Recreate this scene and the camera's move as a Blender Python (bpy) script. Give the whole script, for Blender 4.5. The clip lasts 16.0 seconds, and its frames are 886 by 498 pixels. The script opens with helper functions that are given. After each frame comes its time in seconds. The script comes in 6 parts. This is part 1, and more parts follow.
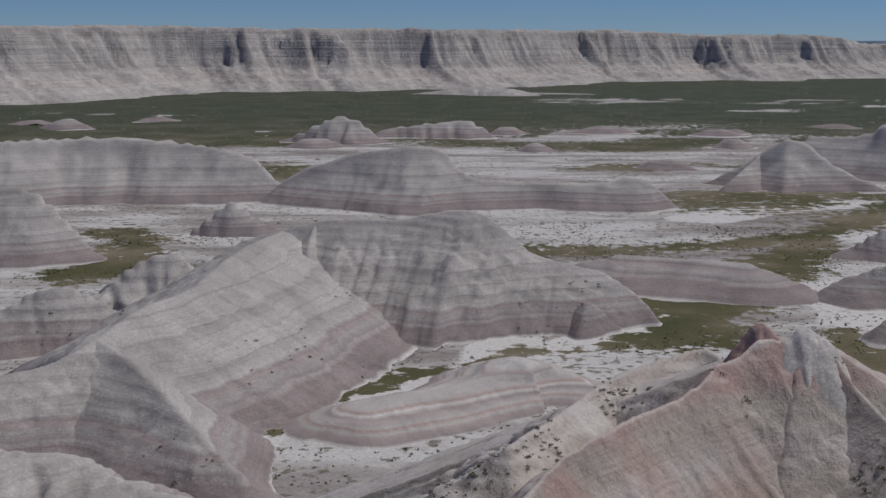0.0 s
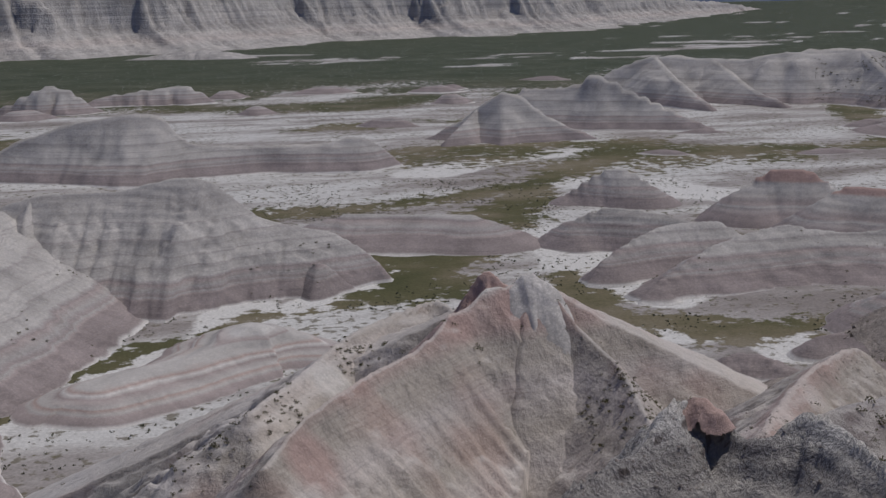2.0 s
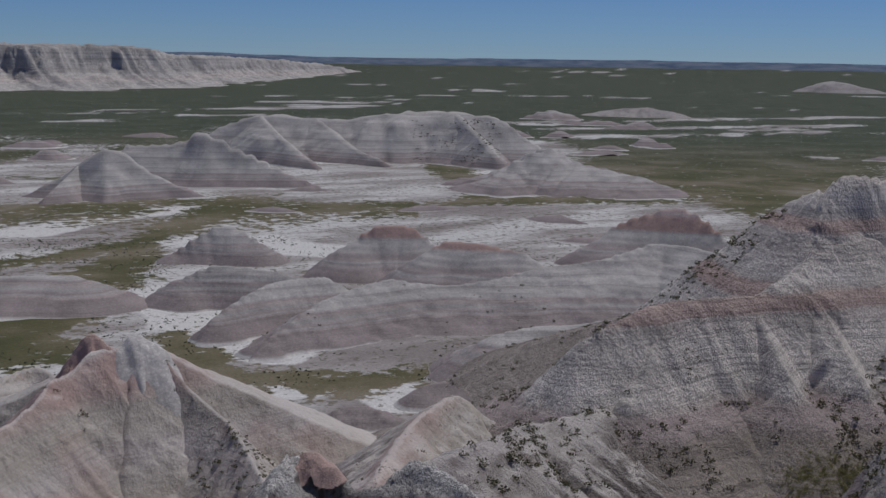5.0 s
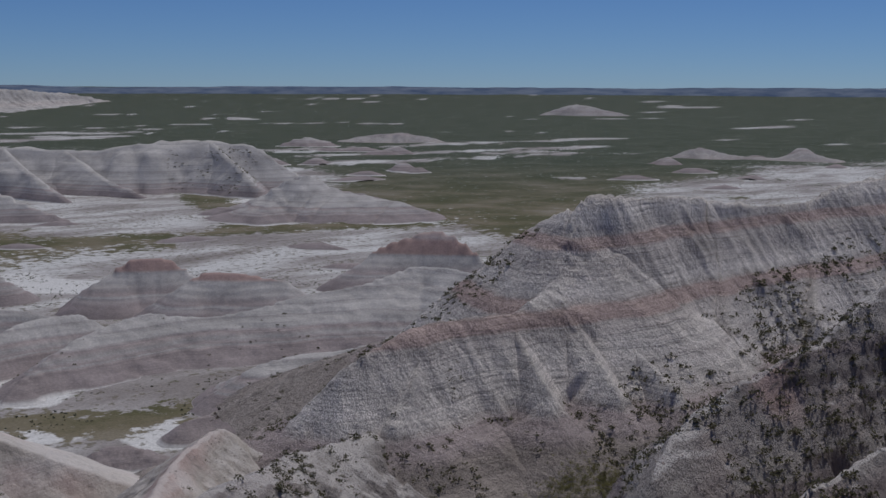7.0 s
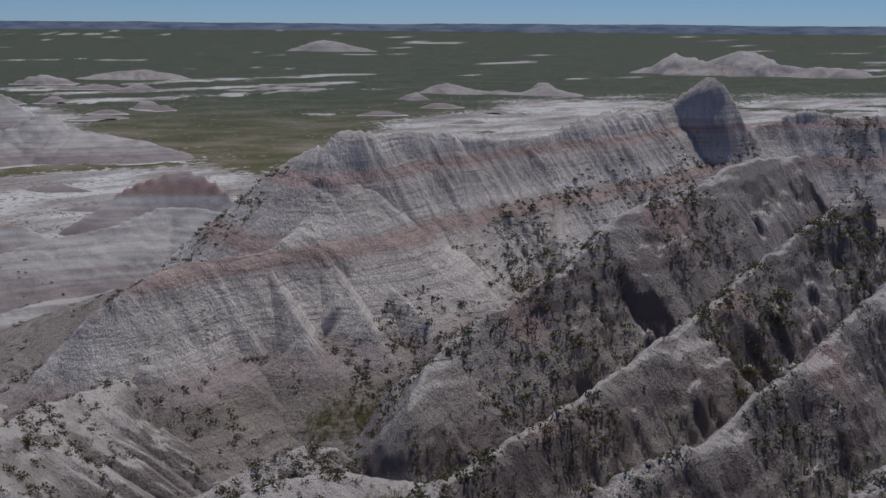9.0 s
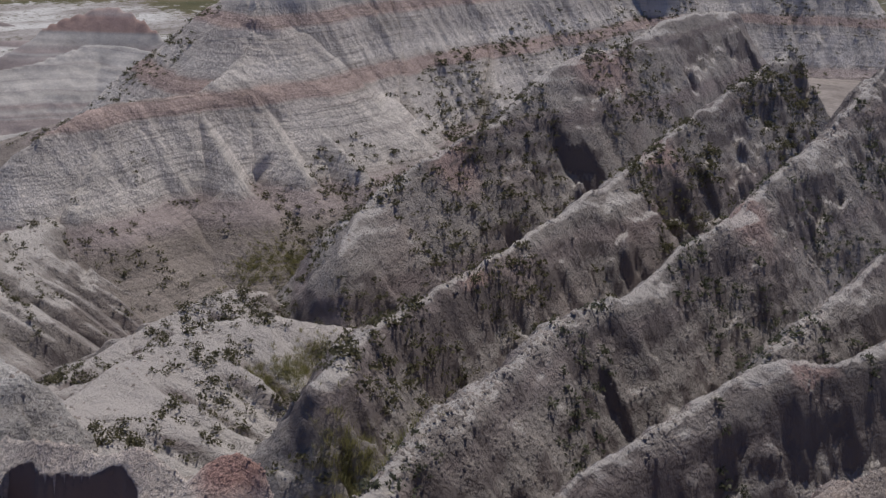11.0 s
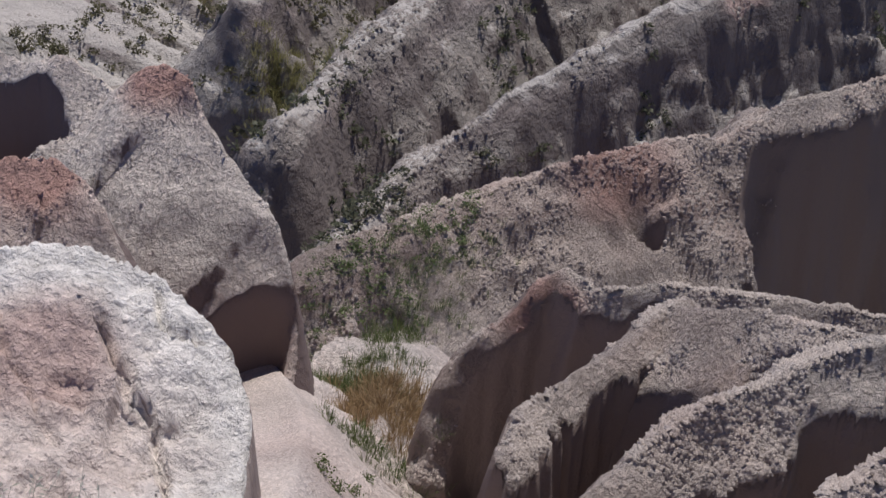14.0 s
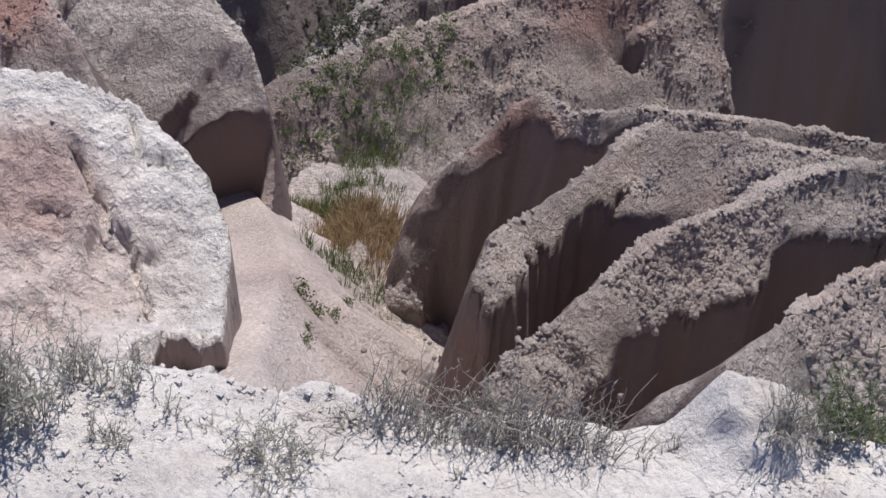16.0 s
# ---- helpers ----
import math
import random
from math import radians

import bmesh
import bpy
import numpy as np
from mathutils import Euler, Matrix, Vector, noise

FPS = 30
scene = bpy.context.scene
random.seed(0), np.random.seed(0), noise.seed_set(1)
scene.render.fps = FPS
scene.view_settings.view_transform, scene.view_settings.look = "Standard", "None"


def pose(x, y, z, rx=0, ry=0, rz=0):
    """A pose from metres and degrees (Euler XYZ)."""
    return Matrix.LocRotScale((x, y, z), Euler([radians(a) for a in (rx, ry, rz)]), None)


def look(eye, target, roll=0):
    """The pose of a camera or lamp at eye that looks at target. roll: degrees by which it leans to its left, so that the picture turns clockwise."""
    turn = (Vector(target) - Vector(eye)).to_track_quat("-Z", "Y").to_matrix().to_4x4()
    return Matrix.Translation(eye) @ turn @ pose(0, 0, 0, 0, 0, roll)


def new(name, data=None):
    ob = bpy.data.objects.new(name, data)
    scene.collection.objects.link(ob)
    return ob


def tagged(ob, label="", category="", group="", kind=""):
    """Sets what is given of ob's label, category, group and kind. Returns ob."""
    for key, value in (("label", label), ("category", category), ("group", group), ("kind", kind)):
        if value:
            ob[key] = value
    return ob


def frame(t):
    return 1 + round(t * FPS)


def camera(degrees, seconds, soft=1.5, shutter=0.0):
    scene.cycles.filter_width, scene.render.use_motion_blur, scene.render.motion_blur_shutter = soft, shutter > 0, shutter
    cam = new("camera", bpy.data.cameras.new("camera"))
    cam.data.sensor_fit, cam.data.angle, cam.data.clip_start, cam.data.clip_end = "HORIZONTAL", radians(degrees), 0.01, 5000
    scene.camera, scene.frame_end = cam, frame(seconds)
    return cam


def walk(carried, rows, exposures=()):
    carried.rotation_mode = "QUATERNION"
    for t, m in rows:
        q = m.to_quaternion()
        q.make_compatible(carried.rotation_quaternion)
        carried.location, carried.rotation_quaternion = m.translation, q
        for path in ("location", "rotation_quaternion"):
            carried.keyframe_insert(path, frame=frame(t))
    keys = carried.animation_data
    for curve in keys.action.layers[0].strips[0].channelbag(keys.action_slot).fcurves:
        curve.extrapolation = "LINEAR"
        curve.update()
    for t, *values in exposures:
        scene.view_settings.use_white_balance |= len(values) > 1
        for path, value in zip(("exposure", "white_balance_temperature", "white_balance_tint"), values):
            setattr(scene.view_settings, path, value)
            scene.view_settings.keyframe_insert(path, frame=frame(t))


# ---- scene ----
# The camera stands on the rim of an eroded clay plateau, 60 m over a basin, and turns where it is.
EYE = 60.0
TURNS = [
    (0.0, -9.40, -0.19, -1.43),
    (0.5, -9.62, -0.14, -5.27),
    (1.0, -10.33, -0.02, -8.62),
    (1.5, -10.87, 0.34, -11.26),
    (2.0, -11.26, 1.09, -14.19),
    (2.5, -11.81, 1.16, -17.04),
    (3.0, -12.12, 0.56, -20.37),
    (3.5, -11.16, 0.25, -22.48),
    (4.0, -10.11, -0.32, -25.69),
    (6.5, -7.52, -0.37, -39.94),
    (7.0, -7.34, -0.27, -42.95),
    (7.5, -7.30, -0.62, -46.33),
    (8.0, -8.08, -0.50, -49.70),
    (8.5, -8.81, -0.56, -52.67),
    (11.0, -17.02, -2.53, -57.04),
    (11.5, -19.36, -3.04, -57.12),
    (12.0, -22.06, -3.00, -57.67),
    (12.5, -24.79, -3.41, -58.19),
    (13.0, -28.28, -4.49, -58.71),
    (13.5, -31.42, -5.25, -59.11),
    (14.0, -34.21, -5.42, -59.22),
    (14.5, -35.92, -5.61, -59.72),
    (15.0, -37.56, -5.82, -59.87),
    (15.5, -40.16, -5.61, -60.26),
    (16.0, -42.10, -5.78, -60.27),
]
cam = camera(38.96, 16.0, soft=1.5)
walk(cam, [(t, pose(0, 0, EYE, 90 + pitch, roll, yaw)) for t, pitch, roll, yaw in TURNS],
     exposures=[(0.0, -0.54, 6620, 10), (4.0, -0.58, 6480, 10), (7.0, -0.62, 6260, 10), (8.5, -0.50, 6300, 10), (11.0, -0.12, 6720, 10), (13.0, 0.2, 6650, 10), (16.0, 0.42, 6550, 11)])

# ---- daylight ----
SUN_AZ, SUN_EL = 72.0, 62.0
world = bpy.data.worlds.new("sky")
scene.world = world
world.use_nodes = True
wn, wl = world.node_tree.nodes, world.node_tree.links
sky = wn.new("ShaderNodeTexSky")
sky.sky_type, sky.sun_disc = "NISHITA", False
sky.sun_elevation, sky.sun_rotation = radians(SUN_EL), radians(SUN_AZ)
sky.altitude, sky.air_density, sky.dust_density, sky.ozone_density = 900, 0.7, 0.0, 6.0
wn["Background"].inputs["Strength"].default_value = 0.060
tint = wn.new("ShaderNodeMix")
tint.data_type, tint.blend_type = "RGBA", "MULTIPLY"
tint.inputs[0].default_value = 1.0
tint.inputs[7].default_value = (0.76, 0.95, 1.26, 1)
wl.new(sky.outputs[0], tint.inputs[6])
wl.new(tint.outputs[2], wn["Background"].inputs["Color"])
lamp = bpy.data.lights.new("sun", "SUN")
lamp.energy, lamp.angle, lamp.color = 3.3, radians(0.6), (1.0, 0.97, 0.94)
sun = new("sun", lamp)
sa, se = radians(SUN_AZ), radians(SUN_EL)
sun.matrix_world = look((0, 0, 200), Vector((0, 0, 200)) - Vector((math.sin(sa) * math.cos(se), math.cos(sa) * math.cos(se), math.sin(se))))


# ---- noise on arrays ----
def hash2(i, j, seed):
    h = (i.astype(np.int64) * 374761393 + j.astype(np.int64) * 668265263 + seed * 1442695041) & 0xFFFFFFFF
    h = ((h ^ (h >> 13)) * 1274126177) & 0xFFFFFFFF
    return ((h ^ (h >> 16)) & 0xFFFF) / 65535.0


def vnoise(x, y, seed=0):
    """Value noise from -1 to 1."""
    i, j = np.floor(x), np.floor(y)
    u, v = x - i, y - j
    u, v = u * u * (3 - 2 * u), v * v * (3 - 2 * v)
    a, b = hash2(i, j, seed), hash2(i + 1, j, seed)
    c, d = hash2(i, j + 1, seed), hash2(i + 1, j + 1, seed)
    return 2 * (a + (b - a) * u + (c - a) * v + (a - b - c + d) * u * v) - 1


def fbm(x, y, octaves=4, seed=0, gain=0.5):
    s, a = 0.0, 1.0
    for o in range(octaves):
        s = s + a * vnoise(x * 2 ** o + 17.3 * o, y * 2 ** o - 9.1 * o, seed + o)
        a *= gain
    return s


def cells(x, y, seed=0):
    """Rounded lumps from 0 to 1, one in each cell of an uneven grid."""
    i, j = np.floor(x), np.floor(y)
    best = np.full(x.shape, 9.0)
    for di in (-1, 0, 1):
        for dj in (-1, 0, 1):
            a, b = i + di, j + dj
            d = (a + 0.1 + 0.8 * hash2(a, b, seed) - x) ** 2 + (b + 0.1 + 0.8 * hash2(a, b, seed + 77) - y) ** 2
            best = np.minimum(best, d)
    return np.sqrt(np.clip(1 - best, 0, 1))


def smooth(a, b, x):
    u = np.clip((x - a) / (b - a), 0, 1)
    return u * u * (3 - 2 * u)


# ---- the lie of the land ----
def ground_z(x, y):
    """The height of the ground sheet: the rim, the ravine under it, the basin, and the swell at the horizon."""
    x, y = np.asarray(x, float), np.asarray(y, float)
    r = np.hypot(x, y)
    az = np.degrees(np.arctan2(x, y))
    left = np.interp(r, [0, 1.3, 2.2, 10, 60, 110, 150], [58.4, 58.1, 55.5, 48, 20, 5, 0])
    ravine = np.interp(r, [0, 1.4, 1.9, 3, 6, 9, 14, 20, 27, 46, 80, 96, 140, 190], [58.4, 58.1, 55.4, 52.6, 50.6, 50.4, 46.5, 42.5, 39, 33, 26, 19, 7, 0])
    bench = np.interp(r, [0, 1.4, 1.9, 3, 6, 9, 14, 20, 27, 46, 80, 130, 200, 420, 600], [58.4, 58.1, 55.4, 52.6, 50.6, 50.4, 47, 43.5, 41, 37, 32, 30, 30, 8, 0])
    k = smooth(27, 46, az)
    z = left * (1 - k) + ravine * k
    k = smooth(52, 64, az)
    z = z * (1 - k) + bench * k
    z = z + fbm(x / 45, y / 45, 4, 3) * 0.7 * smooth(120, 260, r)
    swell = np.clip((r - 2500) / 2400, 0, 1) ** 2
    z = z + swell * (56 + 3.0 * fbm(x / 900, y / 900, 3, 8))
    back = smooth(100, 122, np.abs(az - 30))
    return z * (1 - back) + back * (58.4 + 0.3 * fbm(x / 20, y / 20, 3, 5))


# ---- materials ----
def nodes_of(mat):
    mat.use_nodes = True
    return mat.node_tree.nodes, mat.node_tree.links


def add(nd, kind, **values):
    n = nd.new(kind)
    for key, value in values.items():
        n.inputs[key].default_value = value
    return n


def noise_at(nd, ln, where, scale, detail=4.0, rough=0.55):
    n = add(nd, "ShaderNodeTexNoise", Scale=scale, Detail=detail, Roughness=rough)
    ln.new(where, n.inputs["Vector"])
    return n.outputs["Fac"]


def ramp(nd, ln, fac, stops, mode="LINEAR"):
    n = nd.new("ShaderNodeValToRGB")
    e = n.color_ramp.elements
    n.color_ramp.interpolation = mode
    while len(e) < len(stops):
        e.new(0.5)
    for q, (p, c) in zip(e, stops):
        q.position = p
        q.color = (*c, 1) if isinstance(c, tuple) else (c, c, c, 1)
    ln.new(fac, n.inputs["Fac"])
    return n.outputs["Color"]


def mixc(nd, ln, fac, a, b, mode="MIX"):
    n = nd.new("ShaderNodeMix")
    n.data_type, n.blend_type = "RGBA", mode
    for value, sock in ((fac, n.inputs[0]), (a, n.inputs[6]), (b, n.inputs[7])):
        if isinstance(value, (int, float)):
            sock.default_value = value
        elif isinstance(value, tuple):
            sock.default_value = (*value, 1)
        else:
            ln.new(value, sock)
    return n.outputs[2]


def maths(nd, ln, op, a, b=0.0, c=0.0):
    n = nd.new("ShaderNodeMath")
    n.operation = op
    for value, sock in zip((a, b, c), n.inputs):
        if isinstance(value, (int, float)):
            sock.default_value = value
        else:
            ln.new(value, sock)
    return n.outputs[0]


GREY, PALE, PINK = (0.405, 0.38, 0.362), (0.495, 0.467, 0.442), (0.39, 0.33, 0.315)
RED, MAUVE, CREAM, RUST = (0.40, 0.24, 0.205), (0.36, 0.32, 0.312), (0.64, 0.61, 0.58), (0.40, 0.315, 0.285)


def clay(name, bands, scale, bump, lumps, dist, red=0.0, warp=1.0, grit_shade_share=1.0, wall=None, patches=(), strata=0.0, bedding=1.0, rills=0.4, lit_dust=0.0):
    """Bedded clay: bands by height (z, colour), with stains, rills and a crust of lumps.
    scale: metres of a stain. lumps: metres of a lump of the crust. dist: depth of the relief in metres."""
    mat = bpy.data.materials.new(name)
    nd, ln = nodes_of(mat)
    bsdf = nd["Principled BSDF"]
    geo = nd.new("ShaderNodeNewGeometry")
    pos = geo.outputs["Position"]
    sep = nd.new("ShaderNodeSeparateXYZ")
    ln.new(pos, sep.inputs[0])
    wob = noise_at(nd, ln, pos, 0.35 / scale, 3)
    z = maths(nd, ln, "MULTIPLY_ADD", wob, warp, maths(nd, ln, "SUBTRACT", sep.outputs[2], 0.5 * warp))
    lo, hi = bands[0][0], bands[-1][0]
    fac = maths(nd, ln, "DIVIDE", maths(nd, ln, "SUBTRACT", z, lo), hi - lo)
    col = ramp(nd, ln, fac, [((q - lo) / (hi - lo), c) for q, c in bands])
    # thin beds: a noise that runs along the height alone
    com = nd.new("ShaderNodeCombineXYZ")
    ln.new(maths(nd, ln, "MULTIPLY", z, 1.0), com.inputs[2])
    ln.new(maths(nd, ln, "MULTIPLY", sep.outputs[0], 0.012), com.inputs[0])
    beds = noise_at(nd, ln, com.outputs[0], 0.9 / max(scale, 0.3) ** 0.5, 5, 0.7)
    fade = ramp(nd, ln, noise_at(nd, ln, pos, 0.5 / scale, 3, 0.6), [(0.38, 0.15), (0.58, 1.0)])
    col = mixc(nd, ln, bedding, col, ramp(nd, ln, beds, [(0.30, (0.84, 0.81, 0.81)), (0.40, (0.98, 0.97, 0.97)), (0.60, (1.03, 1.02, 1.01)), (0.72, (1.14, 1.12, 1.10))]), "MULTIPLY")
    if strata > 0:
        # narrow dark and pale seams that fade out here and there
        thin = noise_at(nd, ln, com.outputs[0], 1.5 / scale ** 0.5, 3, 0.7)
        seam = ramp(nd, ln, thin, [(0.40, 1.0), (0.415, 1.18), (0.435, 1.18), (0.45, 1.0), (0.485, 1.0), (0.495, 0.60), (0.508, 0.60), (0.52, 1.0), (0.57, 1.0), (0.58, 0.74), (0.60, 0.78), (0.61, 1.0), (0.64, 1.16), (0.67, 1.0)])
        col = mixc(nd, ln, maths(nd, ln, "MULTIPLY", fade, min(1.0, strata)), col, mixc(nd, ln, 1.0, col, seam, "MULTIPLY"))
        comb = nd.new("ShaderNodeMapping")
        comb.inputs["Scale"].default_value = (1.0, 1.0, 0.09)
        ln.new(pos, comb.inputs["Vector"])
        rill = noise_at(nd, ln, comb.outputs[0], 5.0 / scale, 5, 0.7)
        col = mixc(nd, ln, min(1.0, rills), col, ramp(nd, ln, rill, [(0.34, 0.70), (0.45, 0.97), (0.6, 1.04), (0.7, 1.14)]), "MULTIPLY")
    stain = noise_at(nd, ln, pos, 0.6 / scale, 5, 0.6)
    col = mixc(nd, ln, 1.0, col, ramp(nd, ln, stain, [(0.30, 0.80), (0.5, 1.0), (0.72, 1.18)]), "MULTIPLY")
    if red > 0:
        blot = noise_at(nd, ln, pos, 0.5 / scale, 2, 0.5)
        col = mixc(nd, ln, maths(nd, ln, "MULTIPLY", ramp(nd, ln, blot, [(0.55, 0.0), (0.68, 1.0)]), red), col, RED)
    for centre, size, tone in patches:
        # a stain of that tone, fading out raggedly
        gap = nd.new("ShaderNodeVectorMath")
        gap.operation = "DISTANCE"
        ln.new(pos, gap.inputs[0])
        gap.inputs[1].default_value = centre
        far = maths(nd, ln, "MULTIPLY_ADD", stain, 0.45, maths(nd, ln, "DIVIDE", gap.outputs["Value"], 2 * size))
        col = mixc(nd, ln, ramp(nd, ln, far, [(0.5, 0.85), (0.75, 0.0)]), col, tone)
    grain = noise_at(nd, ln, pos, 2.2 / lumps, 5, 0.7)
    shift = add(nd, "ShaderNodeTexNoise", Scale=0.9 / lumps, Detail=3.0)
    ln.new(pos, shift.inputs["Vector"])
    moved = nd.new("ShaderNodeVectorMath")
    moved.operation = "MULTIPLY_ADD"
    moved.inputs[1].default_value = (1.3 * lumps,) * 3
    ln.new(shift.outputs["Color"], moved.inputs[0])
    ln.new(pos, moved.inputs[2])
    vor = add(nd, "ShaderNodeTexVoronoi", Scale=1.0 / lumps)
    ln.new(moved.outputs[0], vor.inputs["Vector"])
    small = add(nd, "ShaderNodeTexVoronoi", Scale=2.7 / lumps)
    ln.new(moved.outputs[0], small.inputs["Vector"])
    crust = maths(nd, ln, "MULTIPLY_ADD", small.outputs["Distance"], 0.5, vor.outputs["Distance"])
    sepn = nd.new("ShaderNodeSeparateXYZ")
    ln.new(geo.outputs["Normal"], sepn.inputs[0])
    slope = ramp(nd, ln, sepn.outputs[2], [(0.30, 0.0), (0.58, 1.0)])
    # grain, with lump tops lightened and the gaps darkened as painted shade
    grit_shade = mixc(nd, ln, 1.0, ramp(nd, ln, grain, [(0.28, 0.80), (0.5, 1.02), (0.72, 1.18)]), ramp(nd, ln, crust, [(0.15, 1.13), (0.5, 1.04), (0.9, 0.82)]), "MULTIPLY")
    col = mixc(nd, ln, grit_shade_share, col, mixc(nd, ln, slope, ramp(nd, ln, grain, [(0.3, 0.85), (0.7, 1.08)]), grit_shade), "MULTIPLY")
    if lit_dust > 0:
        # dusty pale tops, with the crests' sunlit brightness painted in by slope
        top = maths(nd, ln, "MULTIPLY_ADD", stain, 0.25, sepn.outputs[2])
        col = mixc(nd, ln, maths(nd, ln, "MULTIPLY", ramp(nd, ln, top, [(0.88, 0.0), (1.06, 1.0)]), lit_dust), col, (0.62, 0.575, 0.54))
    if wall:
        # crust gone from the steepest faces; their shade is painted into the bare clay
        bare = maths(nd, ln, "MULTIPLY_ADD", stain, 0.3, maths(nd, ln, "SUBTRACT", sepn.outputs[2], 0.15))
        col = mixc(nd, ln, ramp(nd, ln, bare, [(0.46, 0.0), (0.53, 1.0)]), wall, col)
    ln.new(col, bsdf.inputs["Base Color"])
    bsdf.inputs["Roughness"].default_value = 0.95
    bsdf.inputs["Specular IOR Level"].default_value = 0.15
    coarse = noise_at(nd, ln, pos, 0.45 / lumps, 6, 0.62)
    h = maths(nd, ln, "MULTIPLY_ADD", crust, -0.5, maths(nd, ln, "MULTIPLY_ADD", coarse, 3.0, grain))
    h = maths(nd, ln, "MULTIPLY", h, maths(nd, ln, "MULTIPLY_ADD", slope, 0.85, 0.15))
    if strata > 0:
        h = maths(nd, ln, "MULTIPLY_ADD", rill, 7.0 * rills, maths(nd, ln, "MULTIPLY_ADD", thin, 3.0 * min(1.0, strata), h))
    bm = add(nd, "ShaderNodeBump", Strength=bump, Distance=dist)
    ln.new(h, bm.inputs["Height"])
    ln.new(bm.outputs[0], bsdf.inputs["Normal"])
    return mat


DARK, LINE, SKIRT = (0.295, 0.25, 0.242), (0.385, 0.352, 0.34), (0.335, 0.285, 0.276)
BASIN_BANDS = [(-2, CREAM), (0.05, CREAM), (0.4, DARK), (1.6, SKIRT), (2.9, DARK), (3.1, PINK), (3.5, GREY), (3.7, SKIRT), (4.2, LINE), (4.4, GREY), (5.4, PINK), (5.5, SKIRT), (5.8, LINE), (6.1, PALE), (7.6, GREY), (7.75, LINE), (7.9, PALE),
               (9.4, PALE), (9.55, LINE), (9.7, PALE), (11.8, GREY), (12.0, LINE), (12.2, PALE), (14.6, PALE), (14.75, LINE), (14.9, PALE), (19, GREY), (22, PALE), (30, PALE)]
TAN_GREY, SLATE, SHALE = (0.37, 0.32, 0.30), (0.42, 0.378, 0.35), (0.51, 0.462, 0.425)
RIM_BANDS = [(16, SLATE), (24, TAN_GREY), (28, SLATE), (29.5, SHALE), (31.2, SHALE), (31.8, RUST), (32.8, RUST), (33.3, SHALE), (36, SHALE), (39, SLATE), (39.8, RUST), (40.4, RUST), (40.9, SHALE),
             (44, SLATE), (44.7, RUST), (45.1, SLATE), (47.8, SHALE), (48.3, RUST), (48.7, SLATE)]
CORAL = (0.46, 0.33, 0.295)
SCARLET = (0.50, 0.29, 0.245)
ASH, ROSE, TAN = (0.68, 0.605, 0.555), (0.64, 0.525, 0.475), (0.41, 0.355, 0.325)
NEAR_BANDS = [(46, ASH), (49, ROSE), (50.5, ROSE), (50.65, RUST), (50.8, ROSE), (52.0, ASH), (53.3, ROSE), (53.95, ASH), (54.6, ASH), (54.8, ROSE), (55.3, ASH), (55.9, ASH), (56.2, RUST), (56.4, ROSE), (58, ASH)]
ASHEN, BLUSH = (0.52, 0.47, 0.44), (0.45, 0.35, 0.315)
BUFF = (0.43, 0.385, 0.34)
PEAK_BANDS = [(10, PALE), (18, BUFF), (22, ASHEN), (24, BUFF), (27.0, ASHEN), (28.5, BUFF), (30, BUFF), (31.2, BLUSH), (33.4, BLUSH), (34.1, PALE), (36, CREAM)]
LOAM, CAKE = (0.47, 0.39, 0.35), (0.59, 0.52, 0.475)
CRUST_BANDS = [(46, LOAM), (49, CAKE), (50.5, LOAM), (50.65, RUST), (50.8, LOAM), (52.0, CAKE), (53.3, LOAM), (53.9, CAKE), (54.0, RUST), (54.2, CAKE), (55.0, LOAM), (55.6, CAKE), (58, CAKE)]
clay_wall = clay("far_escarpment_clay", [(-4, PALE), (8, PALE), (16, ASHEN), (24, PALE), (30, GREY), (38, PALE), (46, PALE), (50, GREY), (54, PALE), (60, PALE), (70, GREY), (82, PALE)], 24, 0.5, 9.0, 2.0, warp=4, grit_shade_share=0.6, strata=0.6, rills=0.3)
clay_basin = clay("basin_clay", BASIN_BANDS, 7, 0.5, 0.6, 0.12, warp=1.0, grit_shade_share=0.6, strata=0.32, bedding=0.25, rills=0.18)
clay_rim = clay("ravine_clay", [(q, tuple(0.74 * v for v in (PINK if c is RUST else c))) for q, c in RIM_BANDS], 4, 0.9, 0.24, 0.14, red=0.12, grit_shade_share=0.5, wall=(0.19, 0.16, 0.15), strata=0.2, rills=0.2, lit_dust=0.7, patches=[((78.7, 48.7, 38.4), 3.4, CORAL), ((50.6, 29.9, 40.7), 1.5, CORAL), ((50.8, 17.05, 46.3), 2.2, CORAL), ((27.2, 7.0, 49.3), 0.9, CORAL), ((73.9, 30.9, 43.0), 3.0, CORAL), ((102.0, 49.0, 44.4), 5.0, CORAL)])
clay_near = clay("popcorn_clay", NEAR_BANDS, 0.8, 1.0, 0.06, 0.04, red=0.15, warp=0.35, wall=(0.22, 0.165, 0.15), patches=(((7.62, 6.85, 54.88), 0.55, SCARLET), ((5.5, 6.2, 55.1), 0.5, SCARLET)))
clay_fan = clay("fan_clay", [(46, (0.55, 0.47, 0.425)), (53.5, (0.59, 0.505, 0.46)), (54.2, (0.51, 0.415, 0.375)), (54.6, (0.59, 0.51, 0.47)), (58, (0.62, 0.55, 0.51))], 0.5, 0.9, 0.03, 0.014, warp=0.5, grit_shade_share=0.9, bedding=0.6)
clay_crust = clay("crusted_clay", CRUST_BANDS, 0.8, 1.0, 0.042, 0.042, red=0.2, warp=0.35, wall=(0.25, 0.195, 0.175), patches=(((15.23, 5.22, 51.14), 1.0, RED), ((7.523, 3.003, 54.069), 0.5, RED)))
